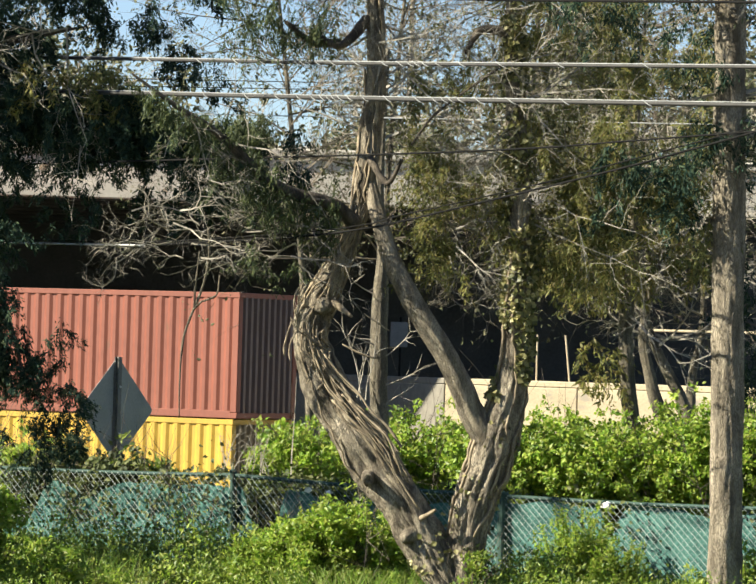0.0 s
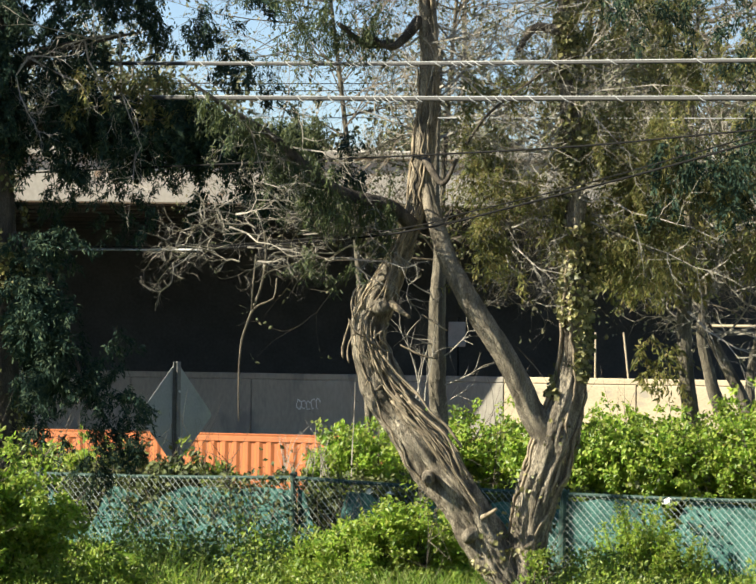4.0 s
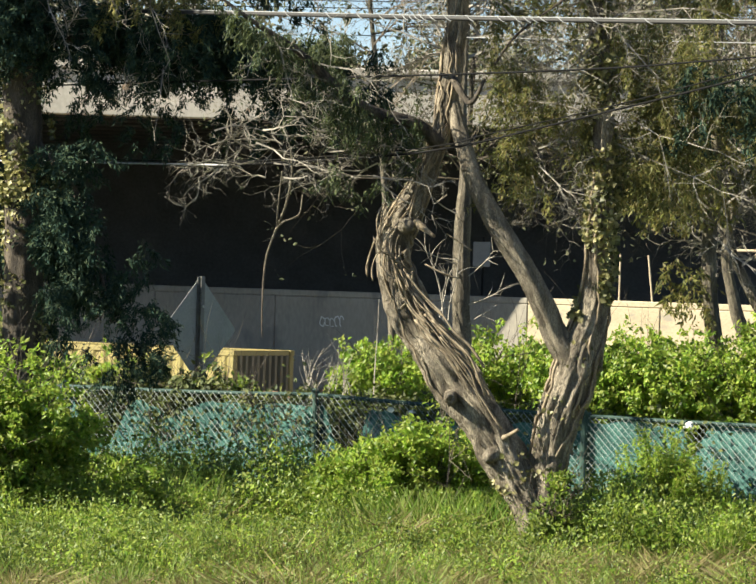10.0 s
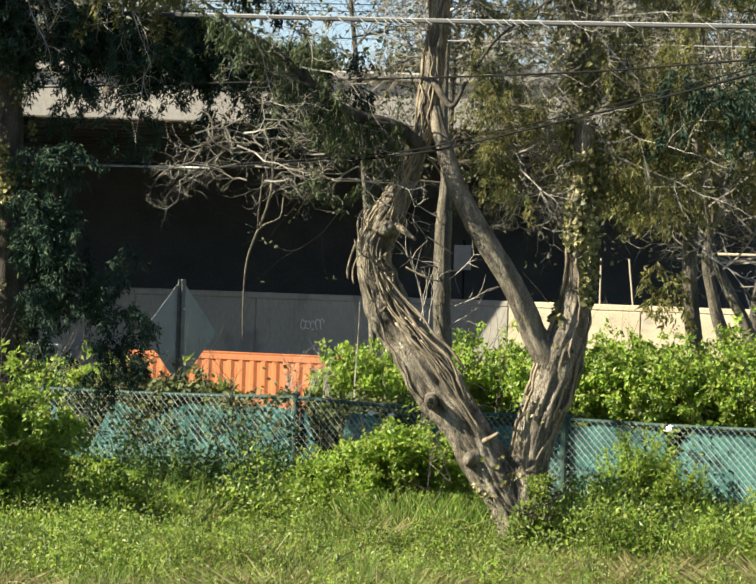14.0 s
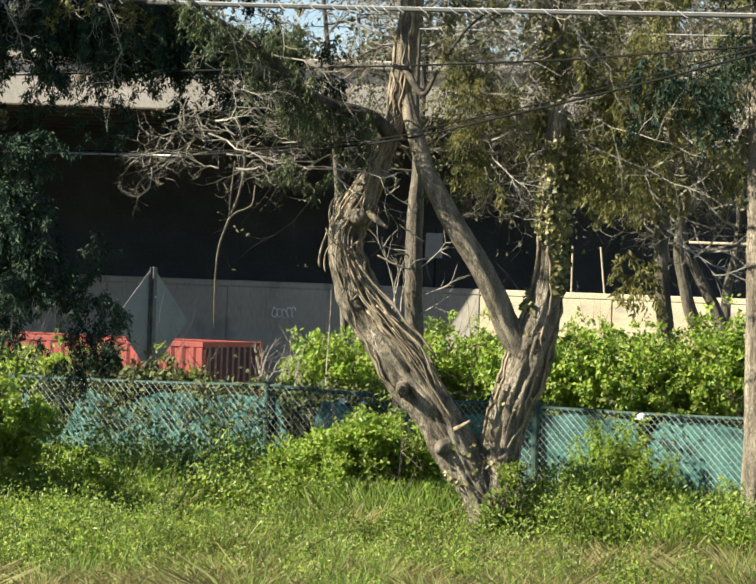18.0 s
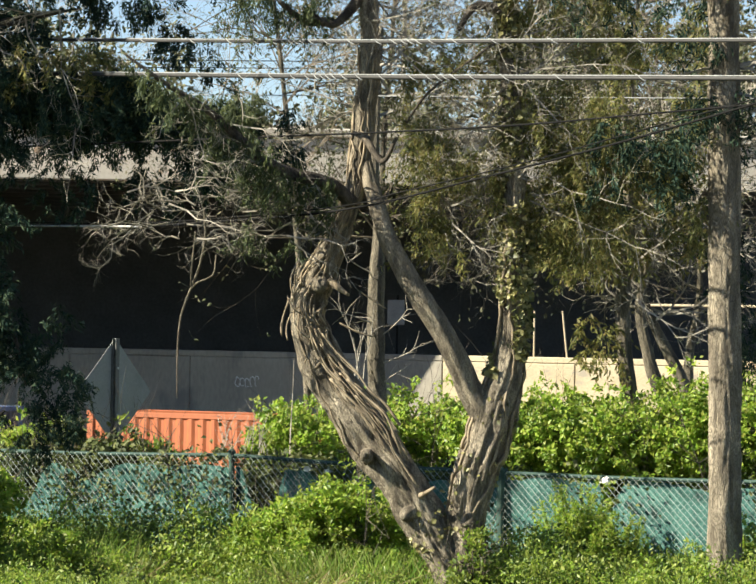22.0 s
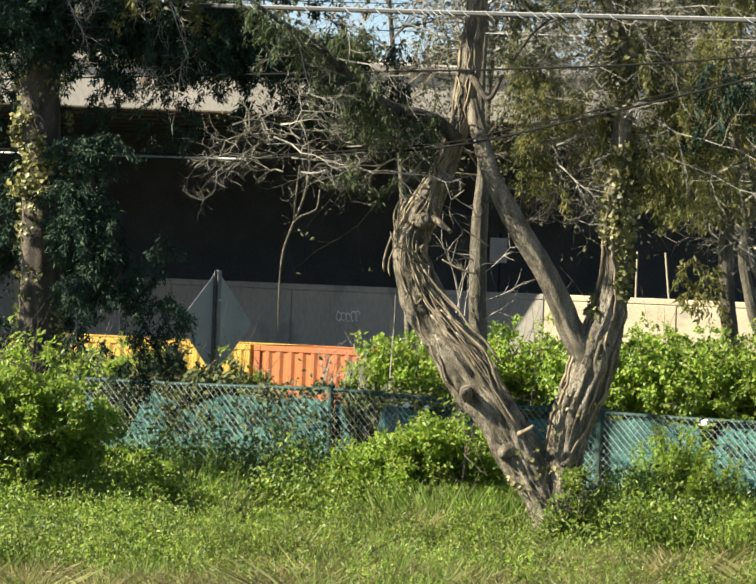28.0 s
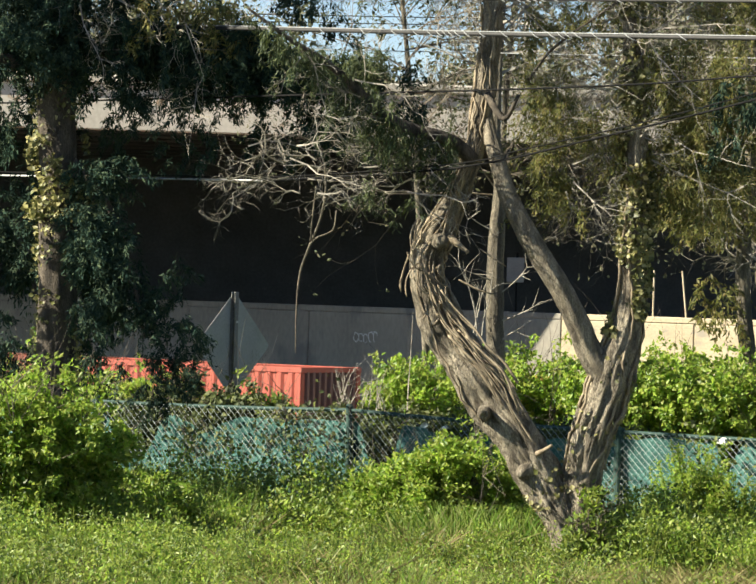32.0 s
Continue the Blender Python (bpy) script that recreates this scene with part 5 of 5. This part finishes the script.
    # sprays added out of view towards the sun, only to shade this tree
    for lo, hi, n in (((-7.3, 40.4, 2.9), (-6.3, 42.2, 5.0), 26), ((-7.3, 40.4, 5.75), (-6.3, 42.2, 9.8), 52)):
        sprays(k, rng, np.array(lo) - o, np.array(hi) - o, n, 0.5, 60, 0.16, 0.45, -0.3)
    part("crown", k, LEAF_DARK, t, "dark hanging foliage")
    # boughs added out of view to carry the shading sprays
    for y, z, zz in ((41.0, 5.2, 4.2), (41.6, 6.3, 6.9), (41.2, 7.6, 8.6)):
        k = Lump()
        boughs.append(tube(k, rel([(-4.45, 42.5, z - 0.6, 0.09), (-5.6, (y + 42.5) / 2, (z + zz) / 2, 0.06), (-7.2, y, zz, 0.02)]), 8, 0.1, 0.15))
        part("bough", k, BARK_DARK, t, smooth=True)
    k = Lump()
    for bl in boughs[1:3]:
        for _ in range(7):
            q = bl[int(rng.uniform(0.2, 0.99) * (len(bl) - 1)), :3] + np.array((0, -0.25, 0))
            sprig(k, rng, q, (rng.normal(0.1, 0.8), rng.normal(-0.3, 0.3), rng.normal(-0.35, 0.6)), rng.uniform(0.5, 1.2), 0.012, 2, 0.45, 0.03, fork=(1, 3))
    part("twigs", k, TWIG, t, "bare pale twigs", kind="stuff")
    k = Lump()
    sprays(k, rng, np.array((-3.541, 42.000, 4.909)) - o, np.array((-2.158, 42.200, 5.386)) - o, 40, 0.2, 40, 0.07, 0.26, -0.1)
    part("crown", k, LEAF_SPRAY, t, "olive foliage in sun")


build_left_tree()


# ---- shrubs and grass ----
def shrub(label, at, rx, ry, h, count, size, leaf, rng, group="", aspect=0.6, name="shrub", floor=None, round_off=0.25):
    x, y = at[0], at[1]
    s = thing(name, label, "shrub", (x, y, ground_z(x, y) - 0.02 if floor is None else floor), group)
    st, lv = Lump(), Lump()
    for _ in range(max(5, int(rx * 8))):
        a = rng.uniform(-1, 1) * rx * 0.5, rng.uniform(-1, 1) * ry * 0.5
        sprig(st, rng, (a[0], a[1], 0), (a[0] * 0.8, a[1] * 0.8, 1.0), h * rng.uniform(0.6, 0.95), 0.012, 1, 0.18)
    part("stems", st, BARK_DARK, s, kind="stuff")
    # leaves sit in rosettes at the shoot tips, with dark gaps between
    total, each = int(count * 1.5), 16
    pts, ways = [], []
    while len(pts) * each < total:
        bx, by = rng.uniform(-1.3, 1.3) * rx, rng.uniform(-1, 1) * ry
        top = h * (0.90 + 0.16 * noise.noise((x * 3 + bx * 4.5, y * 3 + by * 4.5, 1.0)) + 0.06 * rng.normal()) * (1 - round_off * (bx / rx / 1.3) ** 2)
        z = top * rng.uniform(0.03, 1.0) ** 0.65
        if noise.noise((bx * 5 + x, by * 4 + y, z * 6)) < -0.06:
            continue
        c = np.array((bx, by, z))
        d = rng.normal(0, 1, (each, 3)) * (1, 1, 0.55) + np.array((bx / rx * 0.5, -0.35, 0.35))
        d /= np.linalg.norm(d, axis=1)[:, None]
        pts.append(c + d * rng.uniform(0.01, 0.075, (each, 1)) * (1.0 + size * 4))
    p = np.concatenate(pts)
    p = p[p[:, 2] > 0.02]
    leaves(lv, rng, p, size, aspect, -0.15, facing=(-0.6, -0.5, 0.9))
    part("foliage", lv, leaf, s, kind="stuff")
    return s


def feathery_shrub(label, x, y, rx, h, shoots, rng):
    """Upright shoots, each feathered with narrow leaves along its length."""
    s = thing("shrub", label, "shrub", (x, y, ground_z(x, y) - 0.02), "shrubs before the fence")
    st, lv = Lump(), Lump()
    for _ in range(shoots):
        a, r = rng.uniform(0, 6.283), rx * rng.uniform(0, 1) ** 0.5
        p0 = np.array((r * math.cos(a) * 0.55, r * math.sin(a) * 0.4, 0.0))
        tall = h * (1.05 - 0.55 * (r / rx) ** 2) * rng.uniform(0.72, 1.08)
        top = np.array((r * math.cos(a) * 1.25 + rng.normal(0, 0.05), r * math.sin(a) * 0.9, tall))
        bend = (p0 + top) / 2 + np.array((0, 0, 0.08 * tall))
        tube(st, [(*p0, 0.006), (*bend, 0.005), (*top, 0.002)], 4, 0.2, cap=False)
        k = int(150 * tall) + 12
        q = rng.uniform(0.12, 1.0, (k, 1))
        line = (1 - q) ** 2 * p0 + 2 * q * (1 - q) * bend + q * q * top
        leaves(lv, rng, line + rng.normal(0, 1, (k, 3)) * (0.045, 0.045, 0.03) * (1.25 - q), 0.042, 0.36, -0.25, facing=(-0.6, -0.5, 0.8))
    part("stems", st, LEAF_MID, s, kind="stuff")
    part("foliage", lv, LEAF_BRIGHT, s, kind="stuff")


def build_shrubs():
    rng = np.random.default_rng(55)
    lab = "bright green leafy shrub in sun behind the fence"
    # bank of undergrowth behind the fence: x, y, half width, half depth, top
    for px, d, rx, h, n in ((625, 47.5, 0.40, 1.85, 5200), (680, 48.5, 0.50, 1.95, 4500), (850, 48.5, 0.6, 1.95, 6500), (930, 49, 0.6, 2.0, 6000), (1080, 48, 0.6, 2.0, 6000), (1170, 49, 0.7, 2.1, 7500), (1270, 48.5, 0.7, 2.05, 7500),
                            (1380, 48, 0.7, 2.0, 7500), (1470, 48.5, 0.7, 2.05, 6500), (1560, 48, 0.7, 2.4, 6500), (1640, 48.5, 0.7, 2.3, 4500), (1740, 48.5, 0.7, 2.2, 3500)):
        shrub(lab, ((px - 784) * d / 8960, d), rx, 0.6, h - (0.06 if px > 1050 else 0.0), int(n * 1.7), 0.060, LEAF_BRIGHT, rng, "undergrowth behind the fence", floor=-0.08, round_off=0.03)
    for px, d, rx, h, n, mat in ((-140, 47.5, 0.45, 1.9, 3600, LEAF_BRIGHT), (-80, 47.2, 0.45, 1.85, 3600, LEAF_BRIGHT), (20, 47, 0.5, 1.62, 4000, LEAF_BRIGHT), (110, 46.8, 0.4, 1.5, 2600, LEAF_MID), (245, 45.9, 0.32, 1.55, 4000, LEAF_OLIVE), (305, 45.7, 0.25, 1.42, 2500, LEAF_OLIVE), (160, 46.2, 0.42, 1.66, 4200, LEAF_OLIVE), (80, 46.6, 0.4, 1.62, 3600, LEAF_BRIGHT), (-240, 47.5, 0.5, 1.7, 3000, LEAF_BRIGHT)):
        shrub("leafy shrub showing above the fence", ((px - 784) * d / 8960, d), rx, 0.4, h, n, 0.07, mat, rng, "undergrowth behind the fence", floor=-0.05)
    for x, y, rx, h in ((-2.62, 45.9, 0.30, 1.66), (-3.0, 46.1, 0.3, 1.6), (-2.25, 45.6, 0.22, 1.55)):
        shrub("leafy creeper mound on top of the fence", (x, y), rx, 0.22, h, 2600, 0.06, LEAF_MID, rng, "undergrowth behind the fence", floor=-0.05, round_off=0.4)
    # in front of the fence
    for px, d, rx, h, n, mat, lb in (
            (-250, 39.0, 0.45, 1.55, 6200, LEAF_BRIGHT, "large bright green leafy bush before the fence"), (-150, 39.2, 0.42, 1.72, 6600, LEAF_BRIGHT, "tall bright green leafy bush before the fence"), (-70, 39.6, 0.42, 1.45, 5600, LEAF_BRIGHT, "spreading bright green bush before the fence"), (30, 40.4, 0.5, 0.78, 4600, LEAF_BRIGHT, "spreading green bush before the fence"),
            (640, 41.6, 0.50, 0.98, 6200, LEAF_BRIGHT, "bright green shrub at the foot of the tree"), (740, 41.2, 0.40, 1.22, 6500, LEAF_BRIGHT, "bright green shrub at the foot of the tree"),
            (1000, 40.0, 0.18, 0.34, 900, LEAF_MID, "ivy shoots at the base of the trunk"), (990, 39.78, 0.05, 0.9, 260, LEAF_BRIGHT, "ivy climbing round the forked trunk"), (1012, 39.9, 0.07, 0.95, 380, LEAF_MID, "ivy climbing round the forked trunk"), (968, 39.7, 0.07, 0.6, 400, LEAF_MID, "ivy shoots at the base of the trunk"),
            (1590, 41.5, 0.5, 0.8, 3000, LEAF_BRIGHT, "bright green shrub before the fence")):
        shrub(lb, ((px - 784) * d / 8960, d), rx, 0.35, h, n, 0.055, mat, rng, "shrubs before the fence", 0.5)
    for x, y, rx, h, n in ((2.02, 41.9, 0.42, 1.20, 95), (2.42, 41.7, 0.36, 0.85, 60), (1.66, 41.8, 0.28, 0.75, 45), (-0.62, 41.3, 0.40, 0.95, 70), (-1.05, 41.7, 0.38, 0.85, 60)):
        feathery_shrub("feathery bright green shrub before the fence", x, y, rx, h, n, rng)
    # weeds and shoots in front of the fence, a metre of it at a time
    for j in range(-9, 6):
        st, br, md = Lump(), Lump(), Lump()
        for _ in range(150):
            u, q = j + rng.uniform(0, 1), -rng.uniform(0.15, 4.9 if j < -1 else 3.4)
            tall = 0.70 + 0.42 * noise.noise((u * 0.9, q * 0.8, 4.0)) + 0.10 * rng.normal() - 0.14 * max(0, -q - 0.8)
            if -0.5 < u < 0.9:
                tall *= 0.55
            if -6.5 < u < -1.2 and q > -1.2:
                tall *= 0.7
            if u > 0.9 and q > -1.6:
                tall *= 0.55
            tall = max(0.12, tall)
            p0 = FENCE_AT + ALONG * u + ACROSS * q
            p0[2] = ground_z(p0[0], p0[1])
            top = p0 + np.array((rng.normal(0, 0.10), rng.normal(0, 0.10), tall))
            tube(st, [(*p0, 0.006), (*((p0 + top) / 2 + rng.normal(0, 0.03, 3)), 0.005), (*top, 0.003)], 4, 0.2, cap=False)
            k = int(135 * tall + 12)
            t = rng.uniform(0.15, 1.0, (k, 1)) ** 0.7
            pts = p0 + (top - p0) * t + rng.normal(0, 1, (k, 3)) * (0.085, 0.085, 0.05)
            leaves(br if noise.noise((u * 1.3, q, 9.0)) + 0.35 * rng.normal() > -0.02 else md, rng, pts, rng.uniform(0.026, 0.05), rng.uniform(0.35, 0.7), -0.3, facing=(-0.5, -0.4, 0.8))
        w = tagged(thing("weeds", "tangled sunlit weeds and shoots before the fence", "weeds", kind="stuff"), group="weeds before the fence")
        part("stems", st, LEAF_MID, w, kind="stuff")
        part("young_leaves", br, LEAF_BRIGHT, w, kind="stuff")
        part("shaded_leaves", md, LEAF_MID, w, kind="stuff")
    # clumps of weeds out on the meadow
    for j in range(10):
        st, br, md = Lump(), Lump(), Lump()
        for _ in range(420):
            x, y = -5.2 + j * 0.95 + rng.uniform(0, 0.95), rng.uniform(32.0, 40.5)
            q = beyond_fence(x, y)
            if q > -3.2:
                continue
            thick = noise.noise((x * 0.7, y * 0.5, 21.0)) + 0.25 * rng.normal() - 0.17 * (x + 1.5)
            if thick < -0.06:
                continue
            tall = min(0.55, 0.13 + 0.42 * thick + 0.06 * rng.normal())
            p0 = np.array((x, y, ground_z(x, y)))
            top = p0 + np.array((rng.normal(0, 0.07), rng.normal(0, 0.07), max(0.07, tall)))
            tube(st, [(*p0, 0.005), (*((p0 + top) / 2 + rng.normal(0, 0.02, 3)), 0.004), (*top, 0.003)], 4, 0.2, cap=False)
            k = int(150 * tall + 20)
            t = rng.uniform(0.1, 1.0, (k, 1)) ** 0.7
            pts = p0 + (top - p0) * t + rng.normal(0, 1, (k, 3)) * (0.07, 0.07, 0.03)
            leaves(br if rng.normal() + 2 * noise.noise((x * 1.3, y, 9.0)) > 0.35 else md, rng, pts, rng.uniform(0.022, 0.042), rng.uniform(0.3, 0.6), -0.3, facing=(-0.5, -0.4, 0.8))
        if not (br.n and md.n):
            continue
        w = tagged(thing("weeds", "low leafy weeds growing through the meadow grass", "weeds", kind="stuff"), group="weeds in the meadow")
        part("stems", st, LEAF_MID, w, kind="stuff")
        part("young_leaves", br, LEAF_BRIGHT, w, kind="stuff")
        part("shaded_leaves", md, LEAF_MID, w, kind="stuff")
    # creepers on the fence
    c = thing("fence_creeper", "tangled creeper hanging over the fence top", "creeper", tuple(FENCE_AT), turn=TRACK_TURN)
    k, l = Lump(), Lump()
    for x0, n in ((-4.6, 12), (-3.9, 6), (-3.0, 5), (-6.5, 6), (-1.6, 4), (1.6, 4), (3.0, 5)):
        for i in range(n):
            x = x0 + rng.normal(0, 0.45)
            sprig(k, rng, (x, -0.06, rng.uniform(0.1, 1.2)), (rng.normal(0, 0.5), -0.05, rng.choice([-1, 1])), rng.uniform(0.3, 0.7), 0.006, 1, 0.25)
            p = np.array((x, -0.05, rng.uniform(0.5, 1.3))) + rng.normal(0, 1, (40, 3)) * (0.22, 0.05, 0.16)
            leaves(l, rng, p, 0.05, 0.7, 0.3, facing=(-0.4, -1, 0.3))
    part("stems", k, BARK_DARK, c, kind="stuff")
    part("foliage", l, LEAF_OLIVE, c, kind="stuff")
    # low dark-leaved growth, added close behind the screen to deepen its shade
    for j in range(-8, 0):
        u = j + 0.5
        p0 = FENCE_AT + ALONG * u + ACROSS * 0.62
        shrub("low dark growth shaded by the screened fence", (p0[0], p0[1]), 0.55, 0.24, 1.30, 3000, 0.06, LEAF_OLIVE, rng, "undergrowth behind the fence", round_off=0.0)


build_shrubs()


def build_grass():
    rng = np.random.default_rng(66)
    k = 300000
    x = rng.uniform(-7.5, 6.5, k)
    y = rng.uniform(26.5, 46.0, k)
    q = (x - FENCE_AT[0]) * ACROSS[0] + (y - FENCE_AT[1]) * ACROSS[1]
    keep = q < 0.4
    x, y, q = x[keep], y[keep], q[keep]
    k = len(x)
    tuft = np.array([noise.noise((a * 0.9, b * 0.9, 0)) for a, b in zip(x, y)])
    tuft = tuft + 0.6 * np.array([noise.noise((a * 3.1, b * 1.7, 6)) for a, b in zip(x, y)])
    h = np.where(q > -3.8, 0.26, 0.16) * (1 + 1.7 * tuft) * rng.uniform(0.4, 1.5, k)
    h = np.clip(h, 0.03, 0.6)
    z = np.array([ground_z(a, b) for a, b in zip(x, y)]) - 0.01
    a = rng.uniform(0, 6.283, k)
    w = rng.uniform(0.002, 0.005, k)
    dead = np.array([noise.noise((a * 0.8, b * 0.45, 8)) + 0.5 * noise.noise((a * 2.6, b * 1.2, 2)) for a, b in zip(x, y)]) + rng.normal(0, 0.22, k) - 0.25 * (q > -3.0) > np.where(q < -3.0, -0.40 - 0.07 * x, 0.06)
    h = np.where(dead, h * 0.7, h)
    lean = rng.normal(0, 1, (k, 2)) * (h * np.where(dead, 0.9, 0.35))[:, None]
    b0 = np.stack([x - w * np.cos(a), y - w * np.sin(a), z], 1)
    b1 = np.stack([x + w * np.cos(a), y + w * np.sin(a), z], 1)
    m = np.stack([x + lean[:, 0] * 0.56, y + lean[:, 1] * 0.56, z + h * 0.6], 1)
    tip = np.stack([x + lean[:, 0], y + lean[:, 1], z + h], 1)
    blades = np.stack([b0, b1, m + (b1 - b0) * 0.5, tip], 1)
    g = Lump()
    g.quads(blades[~dead])
    tagged(part("grass", g, GRASS), "long uneven green spring grass", "grass", kind="stuff")
    g = Lump()
    g.quads(blades[dead])
    tagged(part("dry_grass", g, GRASS_DRY), "patches of dry straw-coloured grass", "grass", kind="stuff")
    l = Lump()
    n = 26000
    px, py = rng.uniform(-7, 6, n), rng.uniform(27, 43, n)
    keep = np.array([noise.noise((a * 1.6, b * 0.9, 5)) for a, b in zip(px, py)]) + rng.normal(0, 0.15, n) - 0.9 * (beyond_fence(px, py) < -3.0) > 0.08
    px, py = px[keep], py[keep]
    n = len(px)
    pz = np.array([ground_z(a, b) for a, b in zip(px, py)]) + rng.uniform(0.0, 0.12, n)
    leaves(l, rng, np.stack([px, py, pz], 1), 0.030, 0.6, -0.3, facing=(0, -0.4, 1))
    tagged(part("ground_weeds", l, LEAF_MID), "low broad-leaved weeds among the grass", "weeds", kind="stuff")


build_grass()


def build_stalks():
    """Last year's dry stalks and fallen twigs, flat on the meadow and under the tree."""
    rng = np.random.default_rng(67)
    g = Lump()
    for i in range(360):
        x, y = (rng.uniform(-6, 5.5), rng.uniform(31, 40.5)) if i > 140 else (0.9 + rng.normal(0, 0.9), 39.7 + rng.normal(0, 0.5))
        if noise.noise((x * 0.8, y * 0.6, 31)) < -0.05 and i > 140:
            continue
        a, n = rng.uniform(0, 3.14), rng.uniform(0.12, 0.5)
        z = ground_z(x, y)
        mid = 0.05 + rng.uniform(0, 0.10)
        tube(g, [(x - n * math.cos(a), y - n * math.sin(a), z + rng.uniform(0, 0.10), 0.006), (x, y, z + mid, 0.006), (x + n * math.cos(a), y + n * math.sin(a), z + rng.uniform(0, 0.16), 0.004)], 4, 0.2, cap=False)
    tagged(part("dry_stalks", g, GRASS_DRY), "fallen dry stalks and twigs in the grass", "dead stalks", kind="stuff")


build_stalks()


# ---- overhead lines ----
def cable(label, pts, r, material, wrap=False, pale=0):
    """A cable through three places, continued straight past both ends."""
    p = [np.array(q) for q in pts]
    a, b = p[0] + (p[0] - p[1]) * 6, p[-1] + (p[-1] - p[-2]) * 6
    line = [(*a, r)] + [(*q, r) for q in p] + [(*b, r)]
    c = thing("overhead_cable", label, "cable", group="overhead cables")
    k = Lump()
    sp = tube(k, line[pale:], 7, 0.4)
    part("sheath", k, material, c, smooth=True)
    if pale:
        # this stretch is coloured pale for the sunlight it catches
        k = Lump()
        tube(k, line[:pale + 1], 7, 0.4)
        part("sunlit_sheath", k, CABLE_SUNLIT, c, "stretch of sheath coloured pale for sunlight", smooth=True)
    if wrap:
        k = Lump()
        tube(k, [(x, y - 0.004, z + r + 0.004, 0.0048) for x, y, z, _ in line], 6, 0.4)
        part("messenger", k, STRAND, c, smooth=True)
        k = Lump()
        tan, s, u = frames_along(sp)
        keep = [i for i in range(len(sp)) if abs(sp[i, 0]) < 7]
        for i in keep[::1]:
            q = sp[i, :3]
            pts2 = []
            for j in range(7):
                ang = -1.2 + j * 0.6
                pts2.append((*(q + tan[i] * 0.16 * j / 6 + (r + 0.010) * (math.cos(ang) * s[i] + math.sin(ang) * u[i])), 0.0045))
            tube(k, pts2, 4, 0.05)
        part("lashing_wire", k, STRAND, c, kind="stuff")


def build_cables():
    cable("grey lashed telephone cable crossing before the trees", [(-3.859, 43.310, 5.448), (-0.343, 39.350, 5.221), (3.121, 36.330, 5.091)], 0.015, CABLE, True)
    cable("dark lashed telephone cable crossing before the trees", [(-3.849, 43.310, 5.110), (-0.052, 39.000, 4.884), (3.130, 36.330, 4.771)], 0.019, CABLE, True)
    cable("thin grey overhead wire", [(-3.992, 45.000, 4.992), (-2.037, 44.000, 4.966), (-0.052, 43.000, 4.932)], 0.005, STRAND)
    cable("slack black overhead cable", [(-1.043, 40.230, 4.383), (-0.055, 39.020, 4.384), (1.299, 37.930, 4.430), (3.137, 36.330, 4.552)], 0.009, CABLE_BLACK)
    cable("black overhead cable sagging low", [(-3.803, 43.310, 3.583), (-2.263, 41.660, 3.560), (-0.386, 39.460, 3.681), (0.898, 38.270, 3.960), (2.112, 37.250, 4.264), (3.137, 36.330, 4.552)], 0.010, CABLE_BLACK, False, 2)
    cable("thin black overhead wire", [(-3.804, 43.310, 3.617), (-2.264, 41.660, 3.592), (-0.387, 39.460, 3.716), (0.136, 38.880, 3.828), (1.309, 37.930, 4.100), (2.110, 37.250, 4.318), (3.136, 36.330, 4.592)], 0.006, CABLE_BLACK)
    cable("thin dark distant overhead wire", [(-2.886, 62.000, 6.424), (-0.671, 62.000, 6.449), (1.405, 62.000, 6.477)], 0.007, CABLE_BLACK)
    cable("thin dark distant overhead wire", [(-2.883, 62.000, 6.321), (-0.668, 62.000, 6.346), (1.408, 62.000, 6.366)], 0.007, CABLE_BLACK)
    cable("dark cable high overhead", [(-0.080, 39.000, 5.802), (1.260, 37.930, 5.729), (3.104, 36.330, 5.638)], 0.012, CABLE_BLACK)


build_cables()


# ---- what moves ----
def motions():
    stamps = [0.0, 0.1, 0.2] + [float(q) for q in range(1, 32)] + [31.8, 31.9, 32.0]
    for ob, u, z in MOVERS:
        rows = []
        for t in stamps:
            x, y, _ = on_track(u + SPEED * t)
            rows.append((t, pose(x, y, z, 0, 0, TRACK_TURN)))
        walk(ob, rows)


motions()
